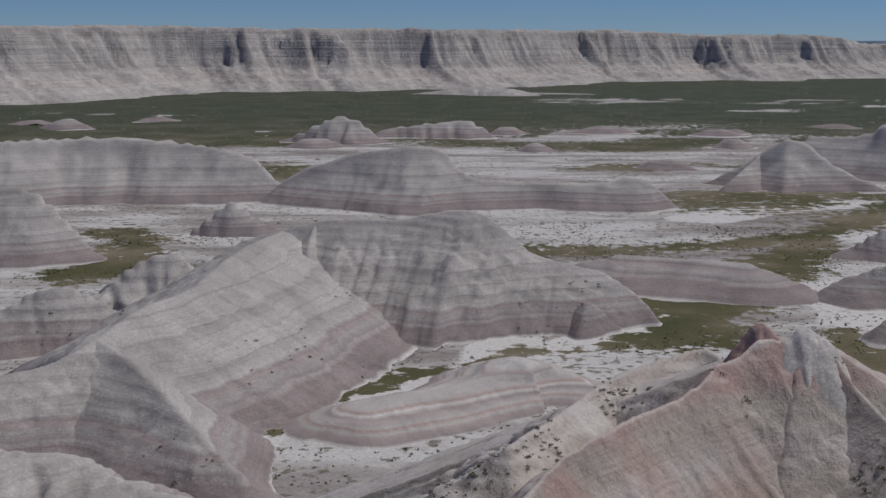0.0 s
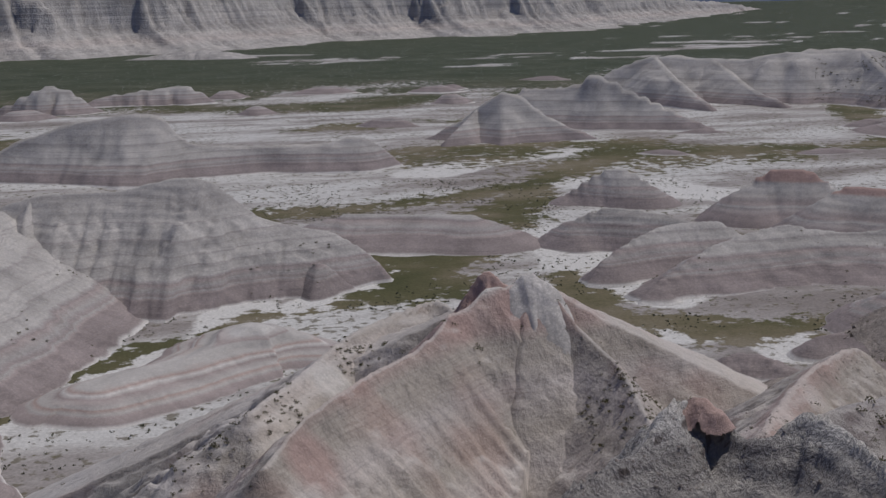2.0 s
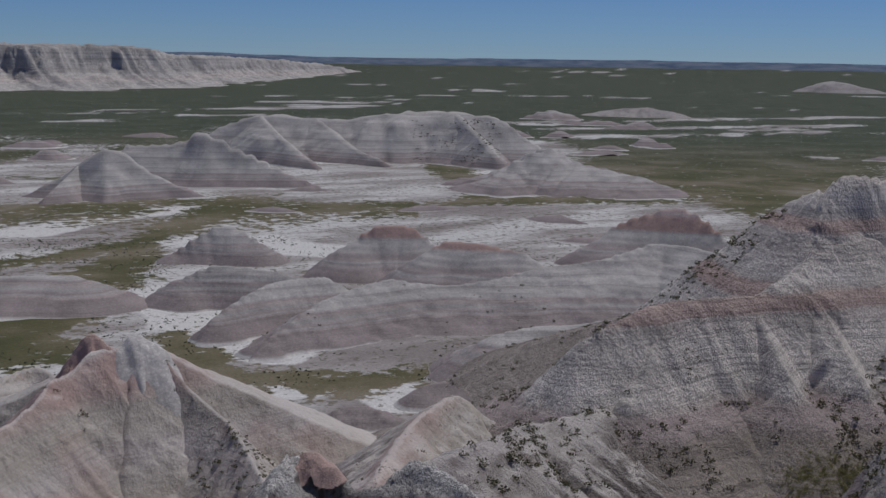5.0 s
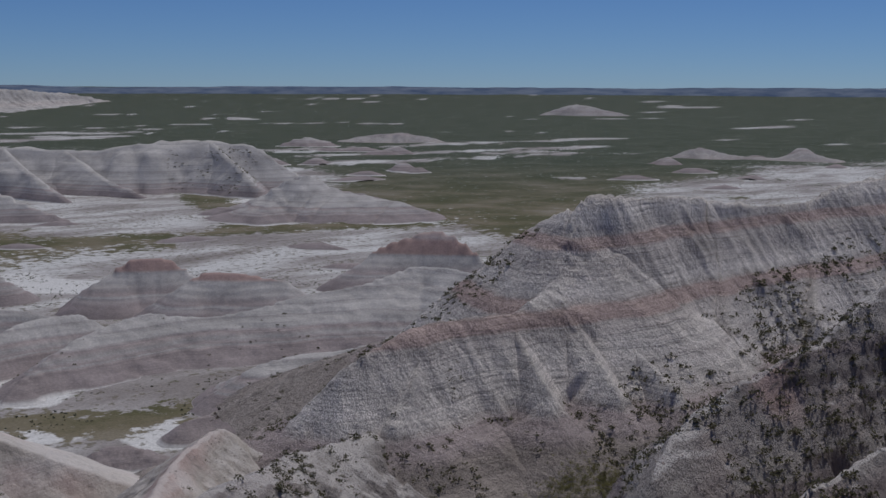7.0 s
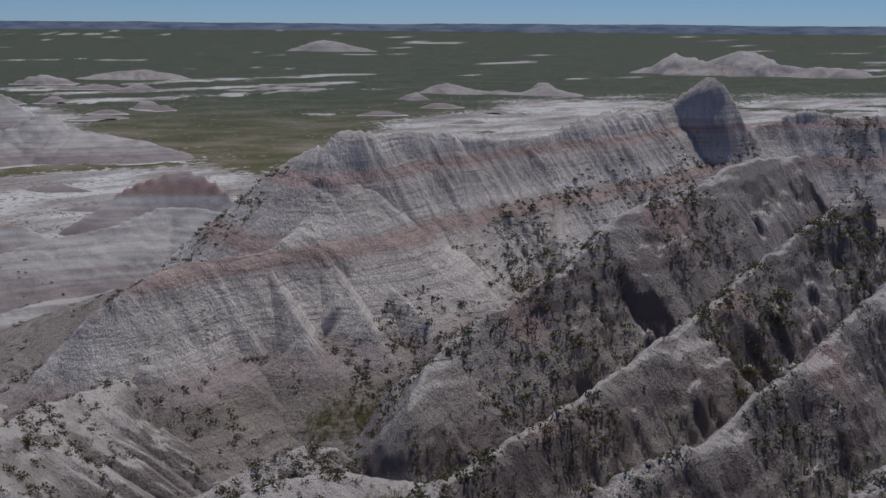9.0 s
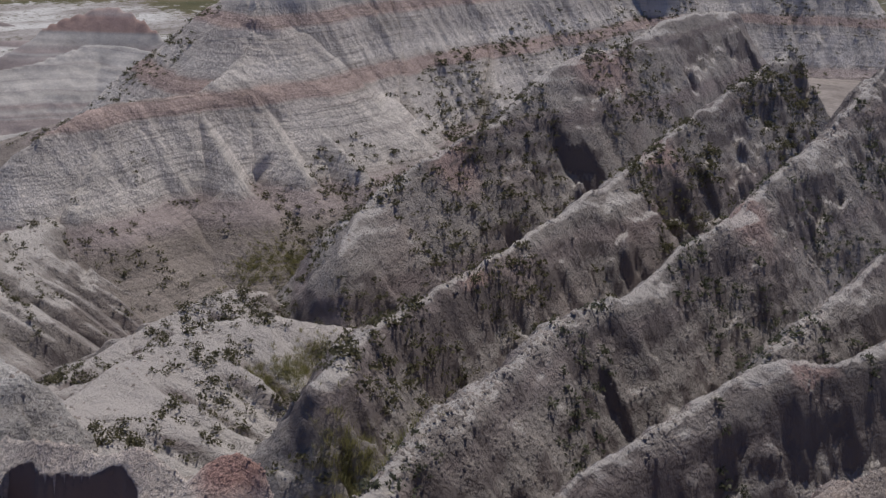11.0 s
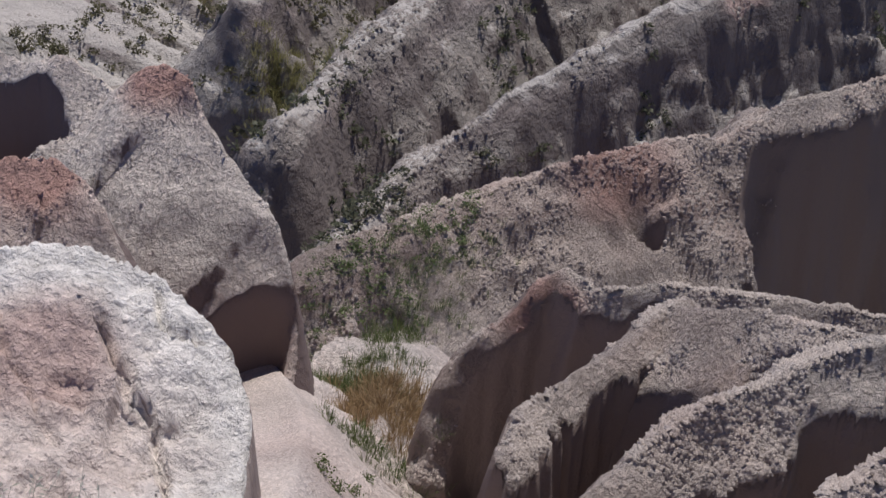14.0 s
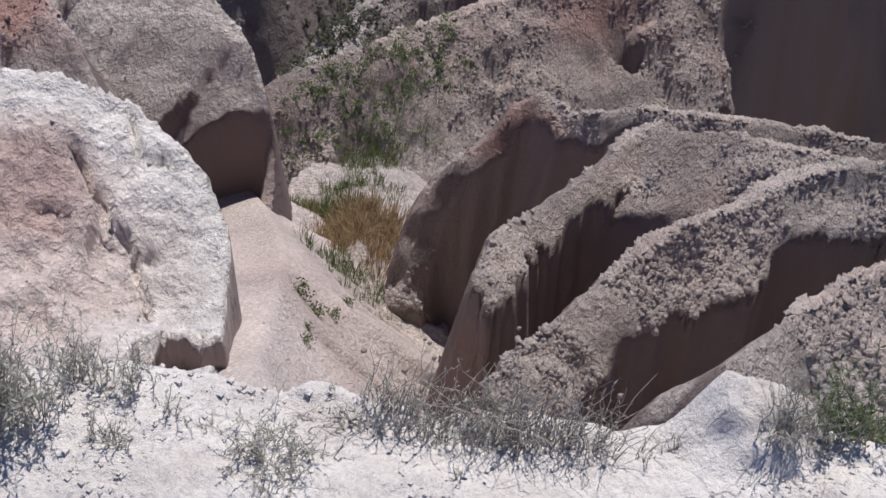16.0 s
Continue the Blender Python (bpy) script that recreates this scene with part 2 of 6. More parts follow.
clay_peak = clay("peak_clay", PEAK_BANDS, 5, 0.5, 0.30, 0.08, red=0.35, grit_shade_share=0.45, strata=0.35, bedding=0.5, rills=1.0, lit_dust=0.5, patches=[((10.9, 82.8, 28.3), 3.0, CORAL), ((23, 104.6, 29.3), 2.6, CORAL), ((26.3, 103.3, 32.3), 2.8, CORAL), ((9, 90, 27), 2.0, CORAL), ((16.6, 109.4, 26.5), 3.0, CREAM), ((33, 106, 32.5), 3.0, CORAL)])
WHITISH, SOIL = (0.66, 0.61, 0.565), (0.28, 0.242, 0.215)
clay_bluff = clay("bluff_clay", [(16, SOIL), (24, (0.33, 0.29, 0.26)), (27, SOIL), (28, PINK), (28.9, PINK), (29.3, SHALE), (29.8, WHITISH), (33.4, WHITISH), (35.6, SHALE), (35.9, BLUSH), (37.0, BLUSH), (37.4, SHALE), (38, WHITISH), (40.3, SHALE), (41.9, SHALE), (42.3, BLUSH), (43.2, BLUSH), (43.6, SHALE), (45.5, WHITISH), (48, SHALE)], 4, 0.8, 0.25, 0.10, grit_shade_share=0.8, strata=0.9, rills=0.8)
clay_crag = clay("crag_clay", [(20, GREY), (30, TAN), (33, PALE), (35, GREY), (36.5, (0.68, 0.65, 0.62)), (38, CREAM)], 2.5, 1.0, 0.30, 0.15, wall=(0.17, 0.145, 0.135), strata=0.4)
clay_white = clay("white_clay", [(40, PALE), (50, (0.76, 0.715, 0.68)), (57, (0.79, 0.75, 0.715)), (60, CREAM)], 0.7, 0.9, 0.075, 0.032, warp=0.3, grit_shade_share=0.8, wall=(0.33, 0.265, 0.24), strata=0.35, rills=0.3, patches=(((3.212, 3.832, 55.608), 0.95, ROSE), ((3.544, 4.074, 55.597), 0.5, (0.50, 0.36, 0.325))))


NODULE = (0.54, 0.475, 0.44)
clod_near = clay("pink_nodules", NEAR_BANDS, 0.8, 0.8, 0.02, 0.012, red=0.1, warp=0.35, patches=(((7.62, 6.85, 54.88), 0.55, SCARLET), ((5.5, 6.2, 55.1), 0.5, SCARLET)))
clod_crust = clay("dry_nodules", [(46, LOAM), (50, (0.49, 0.42, 0.38)), (52, LOAM), (54, (0.50, 0.43, 0.39)), (58, NODULE)], 0.6, 0.8, 0.02, 0.012, red=0.2, warp=0.5, patches=(((15.23, 5.22, 51.14), 1.2, CORAL), ((7.523, 3.003, 54.069), 0.5, RED)))
clay_dome = clay("ringed_clay", [(-1, CREAM), (0.1, CREAM), (0.4, SKIRT), (1.0, PINK), (1.3, PALE), (1.7, BLUSH), (1.9, PALE), (2.5, PINK), (2.9, CREAM), (3.2, BLUSH), (3.5, PALE), (4.4, PALE), (4.6, PINK), (5.0, CREAM), (7, CREAM)], 5, 0.5, 0.5, 0.08, warp=0.5, grit_shade_share=0.4, bedding=0.4)
CAP = (0.40, 0.285, 0.255)
clay_cap = clay("capped_clay", [(-2, CREAM), (0.05, CREAM), (0.4, DARK), (3.0, SKIRT), (4.6, LINE), (4.8, PALE), (5.4, SKIRT), (7.5, GREY), (9.6, PALE), (10.1, GREY), (10.7, CAP), (14, CAP), (15, PINK), (18, CAP)], 6, 0.5, 0.5, 0.1, warp=0.5, grit_shade_share=0.5, bedding=0.5)
clay_far = clay("prairie_clay", [(-4, TAN), (4, GREY), (9, MAUVE), (15, GREY), (40, PALE)], 12, 0.6, 3.0, 0.6, warp=3, grit_shade_share=0.5)
clod_rim = clay("grey_nodules", [(16, (0.33, 0.295, 0.27)), (28, (0.40, 0.36, 0.33)), (34, (0.34, 0.30, 0.275)), (52, (0.41, 0.365, 0.335))], 2.5, 0.8, 0.1, 0.05, red=0.15, warp=1.0)


def ground_material():
    mat = bpy.data.materials.new("basin_floor")
    nd, ln = nodes_of(mat)
    bsdf = nd["Principled BSDF"]
    pos = nd.new("ShaderNodeNewGeometry").outputs["Position"]
    att = nd.new("ShaderNodeAttribute")
    att.attribute_name = "cover"
    sep = nd.new("ShaderNodeSeparateColor")
    ln.new(att.outputs["Color"], sep.inputs[0])
    fine = noise_at(nd, ln, pos, 0.22, 6, 0.65)
    wide = noise_at(nd, ln, pos, 0.025, 5, 0.6)
    stretch = nd.new("ShaderNodeMapping")
    stretch.inputs["Scale"].default_value = (0.35, 1.0, 1.0)
    ln.new(pos, stretch.inputs["Vector"])
    streak = noise_at(nd, ln, stretch.outputs[0], 0.035, 6, 0.62)
    mud = ramp(nd, ln, streak, [(0.36, (0.27, 0.24, 0.225)), (0.44, (0.36, 0.33, 0.315)), (0.50, (0.46, 0.435, 0.415)), (0.56, (0.60, 0.585, 0.565))])
    slope = ramp(nd, ln, fine, [(0.3, (0.22, 0.19, 0.17)), (0.7, (0.40, 0.35, 0.32))])
    grass = ramp(nd, ln, wide, [(0.3, (0.085, 0.088, 0.043)), (0.45, (0.12, 0.112, 0.06)), (0.55, (0.18, 0.155, 0.10)), (0.7, (0.27, 0.235, 0.18))])
    far = ramp(nd, ln, wide, [(0.3, (0.062, 0.075, 0.048)), (0.5, (0.078, 0.09, 0.06)), (0.7, (0.105, 0.11, 0.078))])
    specks = maths(nd, ln, "ADD", noise_at(nd, ln, pos, 0.42, 3, 0.6), maths(nd, ln, "MULTIPLY", maths(nd, ln, "SUBTRACT", wide, 0.5), 0.35))
    mud = mixc(nd, ln, ramp(nd, ln, specks, [(0.56, 0.0), (0.62, 0.8)]), mud, (0.16, 0.14, 0.10))
    pan = maths(nd, ln, "MULTIPLY_ADD", maths(nd, ln, "SUBTRACT", fine, 0.5), 1.2, att.outputs["Alpha"])
    pale = mixc(nd, ln, ramp(nd, ln, specks, [(0.62, 0.0), (0.66, 0.7)]), (0.66, 0.64, 0.615), (0.17, 0.15, 0.11))
    mud = mixc(nd, ln, ramp(nd, ln, pan, [(0.35, 0.0), (0.6, 1.0)]), mud, pale)
    col = mixc(nd, ln, sep.outputs[1], mud, slope)
    grass = mixc(nd, ln, sep.outputs[2], grass, far)
    edge = maths(nd, ln, "ADD", sep.outputs[0], maths(nd, ln, "MULTIPLY", maths(nd, ln, "SUBTRACT", fine, 0.5), 3.4))
    col = mixc(nd, ln, ramp(nd, ln, edge, [(0.40, 0.0), (0.62, 1.0)]), col, grass)
    col = mixc(nd, ln, 1.0, col, ramp(nd, ln, noise_at(nd, ln, pos, 1.6, 4, 0.7), [(0.3, 0.72), (0.7, 1.15)]), "MULTIPLY")
    ln.new(col, bsdf.inputs["Base Color"])
    bsdf.inputs["Roughness"].default_value = 0.95
    bsdf.inputs["Specular IOR Level"].default_value = 0.1
    bm = add(nd, "ShaderNodeBump", Strength=0.5, Distance=0.3)
    ln.new(fine, bm.inputs["Height"])
    ln.new(bm.outputs[0], bsdf.inputs["Normal"])
    return mat


mat_ground = ground_material()


# ---- meshes ----
def mesh_of(name, verts, quads, mat, smooth_faces=True):
    me = bpy.data.meshes.new(name)
    me.vertices.add(len(verts))
    me.vertices.foreach_set("co", np.ascontiguousarray(verts, np.float32).ravel())
    n, k = len(quads), len(quads[0])
    me.loops.add(k * n)
    me.loops.foreach_set("vertex_index", np.ascontiguousarray(quads, np.int32).ravel())
    me.polygons.add(n)
    me.polygons.foreach_set("loop_start", np.arange(0, k * n, k, dtype=np.int32))
    me.polygons.foreach_set("use_smooth", np.full(n, smooth_faces))
    me.update(calc_edges=True)
    me.materials.append(mat)
    return me


def grid_quads(rows, cols):
    i, j = np.meshgrid(np.arange(rows - 1), np.arange(cols - 1), indexing="ij")
    a = (i * cols + j).ravel()
    return np.stack([a, a + cols, a + cols + 1, a + 1], 1)


def near_line(px, py, pts):
    """Distance to a line of points, the height and the place of its nearest point, and the side (1: left of the line)."""
    best = np.full(px.shape, 1e18)
    cz, cx, cy, side, along = (np.zeros(px.shape) for _ in range(5))
    run = 0.0
    for (ax, ay, za), (bx, by, zb) in zip(pts, pts[1:]):
        dx, dy = bx - ax, by - ay
        length = max(dx * dx + dy * dy, 1e-9)
        u = np.clip(((px - ax) * dx + (py - ay) * dy) / length, 0, 1)
        qx, qy = ax + u * dx, ay + u * dy
        d = (px - qx) ** 2 + (py - qy) ** 2
        m = d < best
        best = np.where(m, d, best)
        cz, cx, cy = np.where(m, za + u * (zb - za), cz), np.where(m, qx, cx), np.where(m, qy, cy)
        side = np.where(m, np.sign(dx * (py - ay) - dy * (px - ax)), side)
        along = np.where(m, run + u * length ** 0.5, along)
        run += length ** 0.5
    return np.sqrt(best), cz, cx, cy, side, along


def spline(pts, step):
    """A rounder line through the points, about a step between its own."""
    p = [Vector(q) for q in pts]
    out = []
    for i in range(len(p) - 1):
        a, b, c, d = p[max(i - 1, 0)], p[i], p[i + 1], p[min(i + 2, len(p) - 1)]
        n = max(1, min(4, int((c - b).length / step)))
        for k in range(n):
            u = k / n
            out.append(tuple(0.5 * ((2 * b) + (c - a) * u + (2 * a - 5 * b + 4 * c - d) * u * u + (3 * b - a - 3 * c + d) * u ** 3)))
    out.append(tuple(p[-1]))
    return out


SURFACES, SLOPES = [], []


def spread(a, b, reach, cell):
    """Even steps from a to b and a little past both, then wider and wider ones."""
    band = min(reach, 14 * cell)
    mid = np.arange(a - band, b + band + cell, cell)
    out, d, step = [], 0.0, cell
    while d < reach - band:
        step = min(step * 1.06, 4 * cell)
        d += step
        out.append(d)
    out = np.array(out)
    return np.concatenate([mid[0] - out[::-1], mid, mid[-1] + out])


def landform(name, crests, cell, mat, label, category, group="", gully=(0.35, 8.0), rough=0.25, terrace=(0.0, 3.0), warp=(1.0, 12.0), seed=1, sink=None, cut=None, lump=0.0, part_of=None, piece="buttress", hollow=None, blend=False, beds=None, niche=None, cracks=()):
    """An eroded ridge, spur or butte as one mesh. crests: (points, left slope, right slope, shape) with slopes as rise over run;
    shape under 1 is steep at the top and runs out at the foot, over 1 a rounded top. gully: depth and width of the rills down the flanks."""
    if len(crests) > 1 and not part_of:
        body = landform(name, crests[:1], cell, mat, label, category, group, gully, rough, terrace, warp, seed, sink, cut, lump, hollow=hollow, blend=blend, beds=beds, niche=niche, cracks=cracks)
        for k, c in enumerate(crests[1:]):
            landform(piece, [c], cell, mat, "", "", "", gully, rough, terrace, warp, seed + 200 * (k + 1), sink, cut, lump, part_of=body, hollow=hollow, beds=beds)
        return body
    if math.hypot(*crests[0][0][0][:2]) > 150:
        cell *= 1.2
    lines = [(spline(p, 4 * cell), kl, kr, sh) for p, kl, kr, sh in crests]
    sink = sink or 3 * cell
    allp = np.array([q for p, *_ in lines for q in p])
    c = allp[:, :2].mean(0)
    main = np.array(crests[0][0])
    d0 = main[-1, :2] - main[0, :2]
    d0 = d0 / np.hypot(*d0)
    rot = np.array([[d0[0], d0[1]], [-d0[1], d0[0]]])
    loc = (allp[:, :2] - c) @ rot.T
    base = ground_z(allp[:, 0], allp[:, 1])
    reach = max(3 * cell, max(1.25 * (0.6 if isinstance(_, tuple) else 1.0) * (max(1.0, (np.array(p)[:, 2] - ground_z(np.array(p)[:, 0], np.array(p)[:, 1])).max())) / min(kl, kr) for p, kl, kr, _ in lines))
    if cut:
        reach = min(reach, cut)
    u, v = (spread(loc[:, k].min(), loc[:, k].max(), reach, cell) for k in (0, 1))
    gu, gv = np.meshgrid(u, v, indexing="ij")
    rows, cols = gu.shape
    gx, gy = c[0] + gu * rot[0, 0] + gv * rot[1, 0], c[1] + gu * rot[0, 1] + gv * rot[1, 1]
    fullx, fully = gx.ravel(), gy.ravel()
    far = np.min([near_line(fullx, fully, p)[0] for p, *_ in crests], axis=0)
    inside = np.nonzero(far < reach)[0]
    gx, gy = fullx[inside], fully[inside]
    gz = ground_z(gx, gy)
    z = np.full(gx.shape, -1e9)
    wx = gx + warp[0] * fbm(gx / warp[1], gy / warp[1], 3, seed + 40)
    wy = gy + warp[0] * fbm(gx / warp[1], gy / warp[1], 3, seed + 50)
    for p, kl, kr, sh in lines:
        d, cz, cx, cy, side, along = near_line(gx, gy, p)
        dw, czw, cxw, cyw, sidew, alongw = near_line(wx, wy, p)
        near = smooth(0, 3 * warp[0] + 1e-6, d)
        dd = d * (1 - near) + dw * near
        if blend:
            # heights of the whole line, weighted by nearness, so that no step shows inside a bend
            q = np.array(p)
            wt = 1 / ((gx[:, None] - q[:, 0]) ** 2 + (gy[:, None] - q[:, 1]) ** 2 + 0.02) ** 2
            cz = (wt * q[:, 2]).sum(1) / wt.sum(1)
        k = np.where(side > 0, kl, kr)
        base = np.minimum(ground_z(cx, cy), cz - 0.3 * cell)
        high = cz - base
        w = high / k
        dirx, diry = (gx - cx) / (d + 1e-6), (gy - cy) / (d + 1e-6)
        qx, qy = (cx + dirx * 0.6 * gully[1]) / gully[1], (cy + diry * 0.6 * gully[1]) / gully[1]
        wig = 0.12 * fbm(gx / (0.8 * gully[1]), gy / (0.8 * gully[1]), 2, seed + 9)
        g = 1 - np.abs(fbm(qx + wig, qy + wig, 3, seed, 0.55))
        g2 = 1 - np.abs(fbm(2.9 * qx + wig, 2.9 * qy + wig, 2, seed + 4, 0.5))
        g = 0.62 * np.clip(g, 0, 1) ** 3 + 0.38 * np.clip(g2, 0, 1) ** 3
        if len(gully) > 2:
            # rounded ribs of several sizes with sharp clefts between them
            ribs = sum(w * (0.3 - np.abs(vnoise(f * qx + 1.6 * wig * f ** 0.5, f * qy + 1.6 * wig * f ** 0.5, seed + 2 + i)))
                       for i, (f, w) in enumerate(((0.3, 2.4), (0.9, 1.2), (2.3, 0.55), (5.5, 0.26))))
            g = 0.4 + 0.5 * gully[2] * ribs
        t = dd / w
        amp = np.where((side > 0) & (len(gully) > 2), 0.1, 1.0) * np.minimum(gully[0], (1.2 if len(gully) > 2 else 0.7) * gully[1] / high)
        t = t + amp * (g - 0.4) * 1.6 * smooth(0.0, 0.4, t) * (1 - smooth(0.9, 1.6, t))
        if beds:
            # hard beds stand steep and soft ones lie back, at the same heights all along
            levels = np.linspace(-30, 90, 1600)
            runs = np.cumsum((levels[1] - levels[0]) / np.interp(levels, [q[0] for q in beds], [q[1] for q in beds]))
            run = dd + np.where(side > 0, 0.25, 1.0) * 2 * gully[0] * gully[1] * (g - 0.4) * smooth(0.0, 0.45 * gully[1], dd)
            run = np.maximum(run, 0.15 * dd)
            z = np.maximum(z, np.interp(np.interp(cz, levels, runs) - run * np.where(side > 0, kl, kr), runs, levels))
        elif isinstance(sh, tuple):
            # a sloping shoulder of that width, then a wall
            run = dd + 0.8 * gully[0] * gully[1] * (g - 0.4) * smooth(0.0, 0.6 * gully[1], dd)
            width = sh[0] if len(sh) < 5 else sh[0] + (sh[3] - sh[0]) * smooth(sh[4], sh[4] + 0.2, along / along.max() + 0.06 * fbm(gx / sh[0], gy / sh[0], 3, seed + 16))
            shoulder = width * (1 + 0.28 * fbm(gx / (1.3 * sh[0]), gy / (1.3 * sh[0]), 3, seed + 15))
            shoulder = np.where(side > 0, sh[2] if len(sh) > 2 else shoulder, shoulder)
            fall = k * np.minimum(run, shoulder) + sh[1] * np.maximum(run - shoulder, 0)
            z = np.maximum(z, cz - fall)
        else:
            drop = np.where(t < 1, np.clip(t, 0, 1) ** sh, 1 + (t - 1) * 1.1 * sh)
            z = np.maximum(z, cz - high * drop)
    step = terrace[1]
    ph = z + 0.25 * step * fbm(gx / (6 * step), gy / (6 * step), 2, seed + 5)
    z = z + terrace[0] * step * np.sin(2 * np.pi * ph / step) / 6.28 * smooth(0, 2 * step, z - gz)
    z = z + rough * fbm(gx / (6 * cell), gy / (6 * cell), 4, seed + 70, 0.6) * 0.7
    if hollow:
        # niches where the crust has slumped away
        n = fbm(gx / hollow[1], gy / hollow[1], 3, seed + 33)
        z = z - hollow[0] * smooth(hollow[2], hollow[2] + 0.3, n) * smooth(0.3 * hollow[1], 1.0 * hollow[1], np.min([near_line(gx, gy, p)[0] for p, *_ in crests], axis=0))
    for line, width, depth in cracks:
        gap = near_line(gx + 0.04 * fbm(gx * 6, gy * 6, 3, seed), gy + 0.04 * fbm(gx * 6, gy * 6, 3, seed + 1), [(a, b, 0) for a, b in line])[0]
        z = z - depth * (1 - smooth(0.3 * width, width, gap))
    if niche:
        # a hole where a block has broken out
        far = np.hypot((gx - niche[0]) / niche[2], (gy - niche[1]) / niche[3]) + 0.25 * fbm(gx / niche[2], gy / niche[2], 3, seed + 44)
        z = z - niche[4] * (1 - smooth(0.82, 1.0, far))
    if lump > 0:
        z = z + 0.32 * lump * (cells(gx / lump, gy / lump, seed) + 0.5 * cells(gx / (0.45 * lump), gy / (0.45 * lump), seed + 3)) * (0.4 + 0.6 * smooth(-0.3, 0.3, fbm(gx / (9 * lump), gy / (9 * lump), 2, seed + 6)))
    state = np.zeros(rows * cols, np.int8)
    state[inside] = 1 + (z - gz > -sink)
    z = np.maximum(z, gz - 3 * sink)
    quads = grid_quads(rows, cols)
    st = state[quads]
    quads = quads[(st.max(1) == 2) & (st.min(1) > 0)]
    used = np.unique(quads)
    remap = np.zeros(rows * cols, np.int64)
    remap[used] = np.arange(len(used))
    full = np.zeros((rows * cols, 3))
    full[inside] = np.stack([gx, gy, z], 1)
    verts = full[used]
    origin = verts.mean(0)
    origin[2] = verts[:, 2].min()
    me = mesh_of(name, verts - origin, remap[quads], mat)
    up = np.empty(3 * len(verts), np.float32)
    me.vertex_normals.foreach_get("vector", up)
    above = verts[:, 2] > ground_z(verts[:, 0], verts[:, 1]) + 0.2 * sink
    SURFACES.append((seed % 200, verts[above]))
    SLOPES.append((seed % 200, verts[above], up.reshape(-1, 3)[above]))
    ob = new(name, me)
    ob.location = origin
    if part_of:
        ob.parent = part_of
        ob.matrix_parent_inverse = Matrix.Translation(-part_of.location)
    return tagged(ob, label, category, group)


# ---- ground ----
def build_ground():
    azs = np.concatenate([np.arange(-26, 50, 0.36), np.arange(50, 88, 0.8), np.arange(88, 333.9, 4.0), [334.0]])
    rs = [0.0]
    r = 0.35
    while r < 4950:
        rs.append(r)
        r *= 1.05 if r < 100 else 1.022 if r < 1500 else 1.03
    rs = np.array(rs + [4960.0])
    a, r = np.meshgrid(np.radians(azs), rs, indexing="ij")
    x, y = (r * np.sin(a)).ravel(), (r * np.cos(a)).ravel()
    z = ground_z(x, y)
    quads = grid_quads(len(azs), len(rs))
    me = mesh_of("ground", np.stack([x, y, z], 1), quads, mat_ground)
    rr = np.hypot(x, y)
    cover = grass_cover(x, y)
    steep = 1 - smooth(2, 12, 0.0 * z + np.where(rr < 300, z, 0))
    col = np.ones((len(x), 4), np.float32)
    col[:, 0] = cover
    col[:, 1] = 1 - steep
    col[:, 2] = smooth(500, 1100, rr)
    col[:, 3] = pan_cover(x, y)
    att = me.color_attributes.new("cover", "FLOAT_COLOR", "POINT")
    att.data.foreach_set("color", col.ravel())
    return tagged(new("ground", me), "pale alkali flats and green prairie reaching the horizon", "ground", kind="structure")


CHANNELS = [
    ([(33.5, 363.1, 0), (46.9, 363, 0), (61.9, 362.9, -0), (79.1, 364.9, 0), (98.1, 373.3, 0), (118.7, 384.3, -0), (144.9, 408.6, 0)], 9),
    ([(129.6, 396.1, 0), (112.4, 352.7, 0), (92.7, 317.7, -0), (76.5, 288.9, -0), (62.3, 262.1, -0), (52.3, 249.2, 0)], 9),
    ([(54.7, 302.9, 0), (65.2, 299.3, 0), (80.9, 306.3, 0), (98, 325.8, 0)], 9),
    ([(-95, 396.9, 0), (-82.4, 379.6, 0), (-79.2, 335.5, 0), (-88.4, 319.1, 0)], 10),
    ([(148.8, 414.7, 0), (193.3, 458.4, 0), (226.5, 449.5, 0), (274.9, 442.4, 0), (325.6, 435, 0), (366.4, 407.1, 0)], 13),
    ([(85, 231.1, 0), (87.8, 219.8, 0), (95.1, 211.8, 0), (106, 198, 0), (127, 202.7, 0)], 6),
    ([(391.3, 643.6, -0), (359.5, 557.4, 0), (325.1, 480.4, 0), (288.8, 442.8, 0)], 12),
    ([(40.5, 766.9, 0), (83.1, 725.9, 0), (142.7, 739.9, 0), (179.9, 769.2, 0)], 30),
    ([(419.1, 459.7, -0), (486.5, 487.6, 0), (569.9, 522, 0), (471, 415.9, 0), (393.5, 380.1, 0)], 26),
    ([(9.6, 225.1, 0), (-0.9, 223.2, 0), (-7.7, 212, 0), (-17.7, 201.8, -0), (-23.8, 189.6, 0)], 3),
    ([(9.2, 215.4, 0), (16.3, 231.2, 0), (24.7, 240, 0), (37, 239.8, 0), (50, 249.2, 0)], 3),
    ([(91.3, 253.8, -0), (89.1, 234.7, 0), (87.5, 222.1, 0)], 6),
    ([(55.4, 290, 0), (65.1, 277.6, 0), (76.6, 285.1, 0), (87.6, 309.1, 0), (106.5, 346.1, 0)], 12),
    ([(68.7, 270.4, 0), (65.3, 242.8, 0), (88.4, 223.1, 0), (97.5, 212.3, 0)], 4),
]

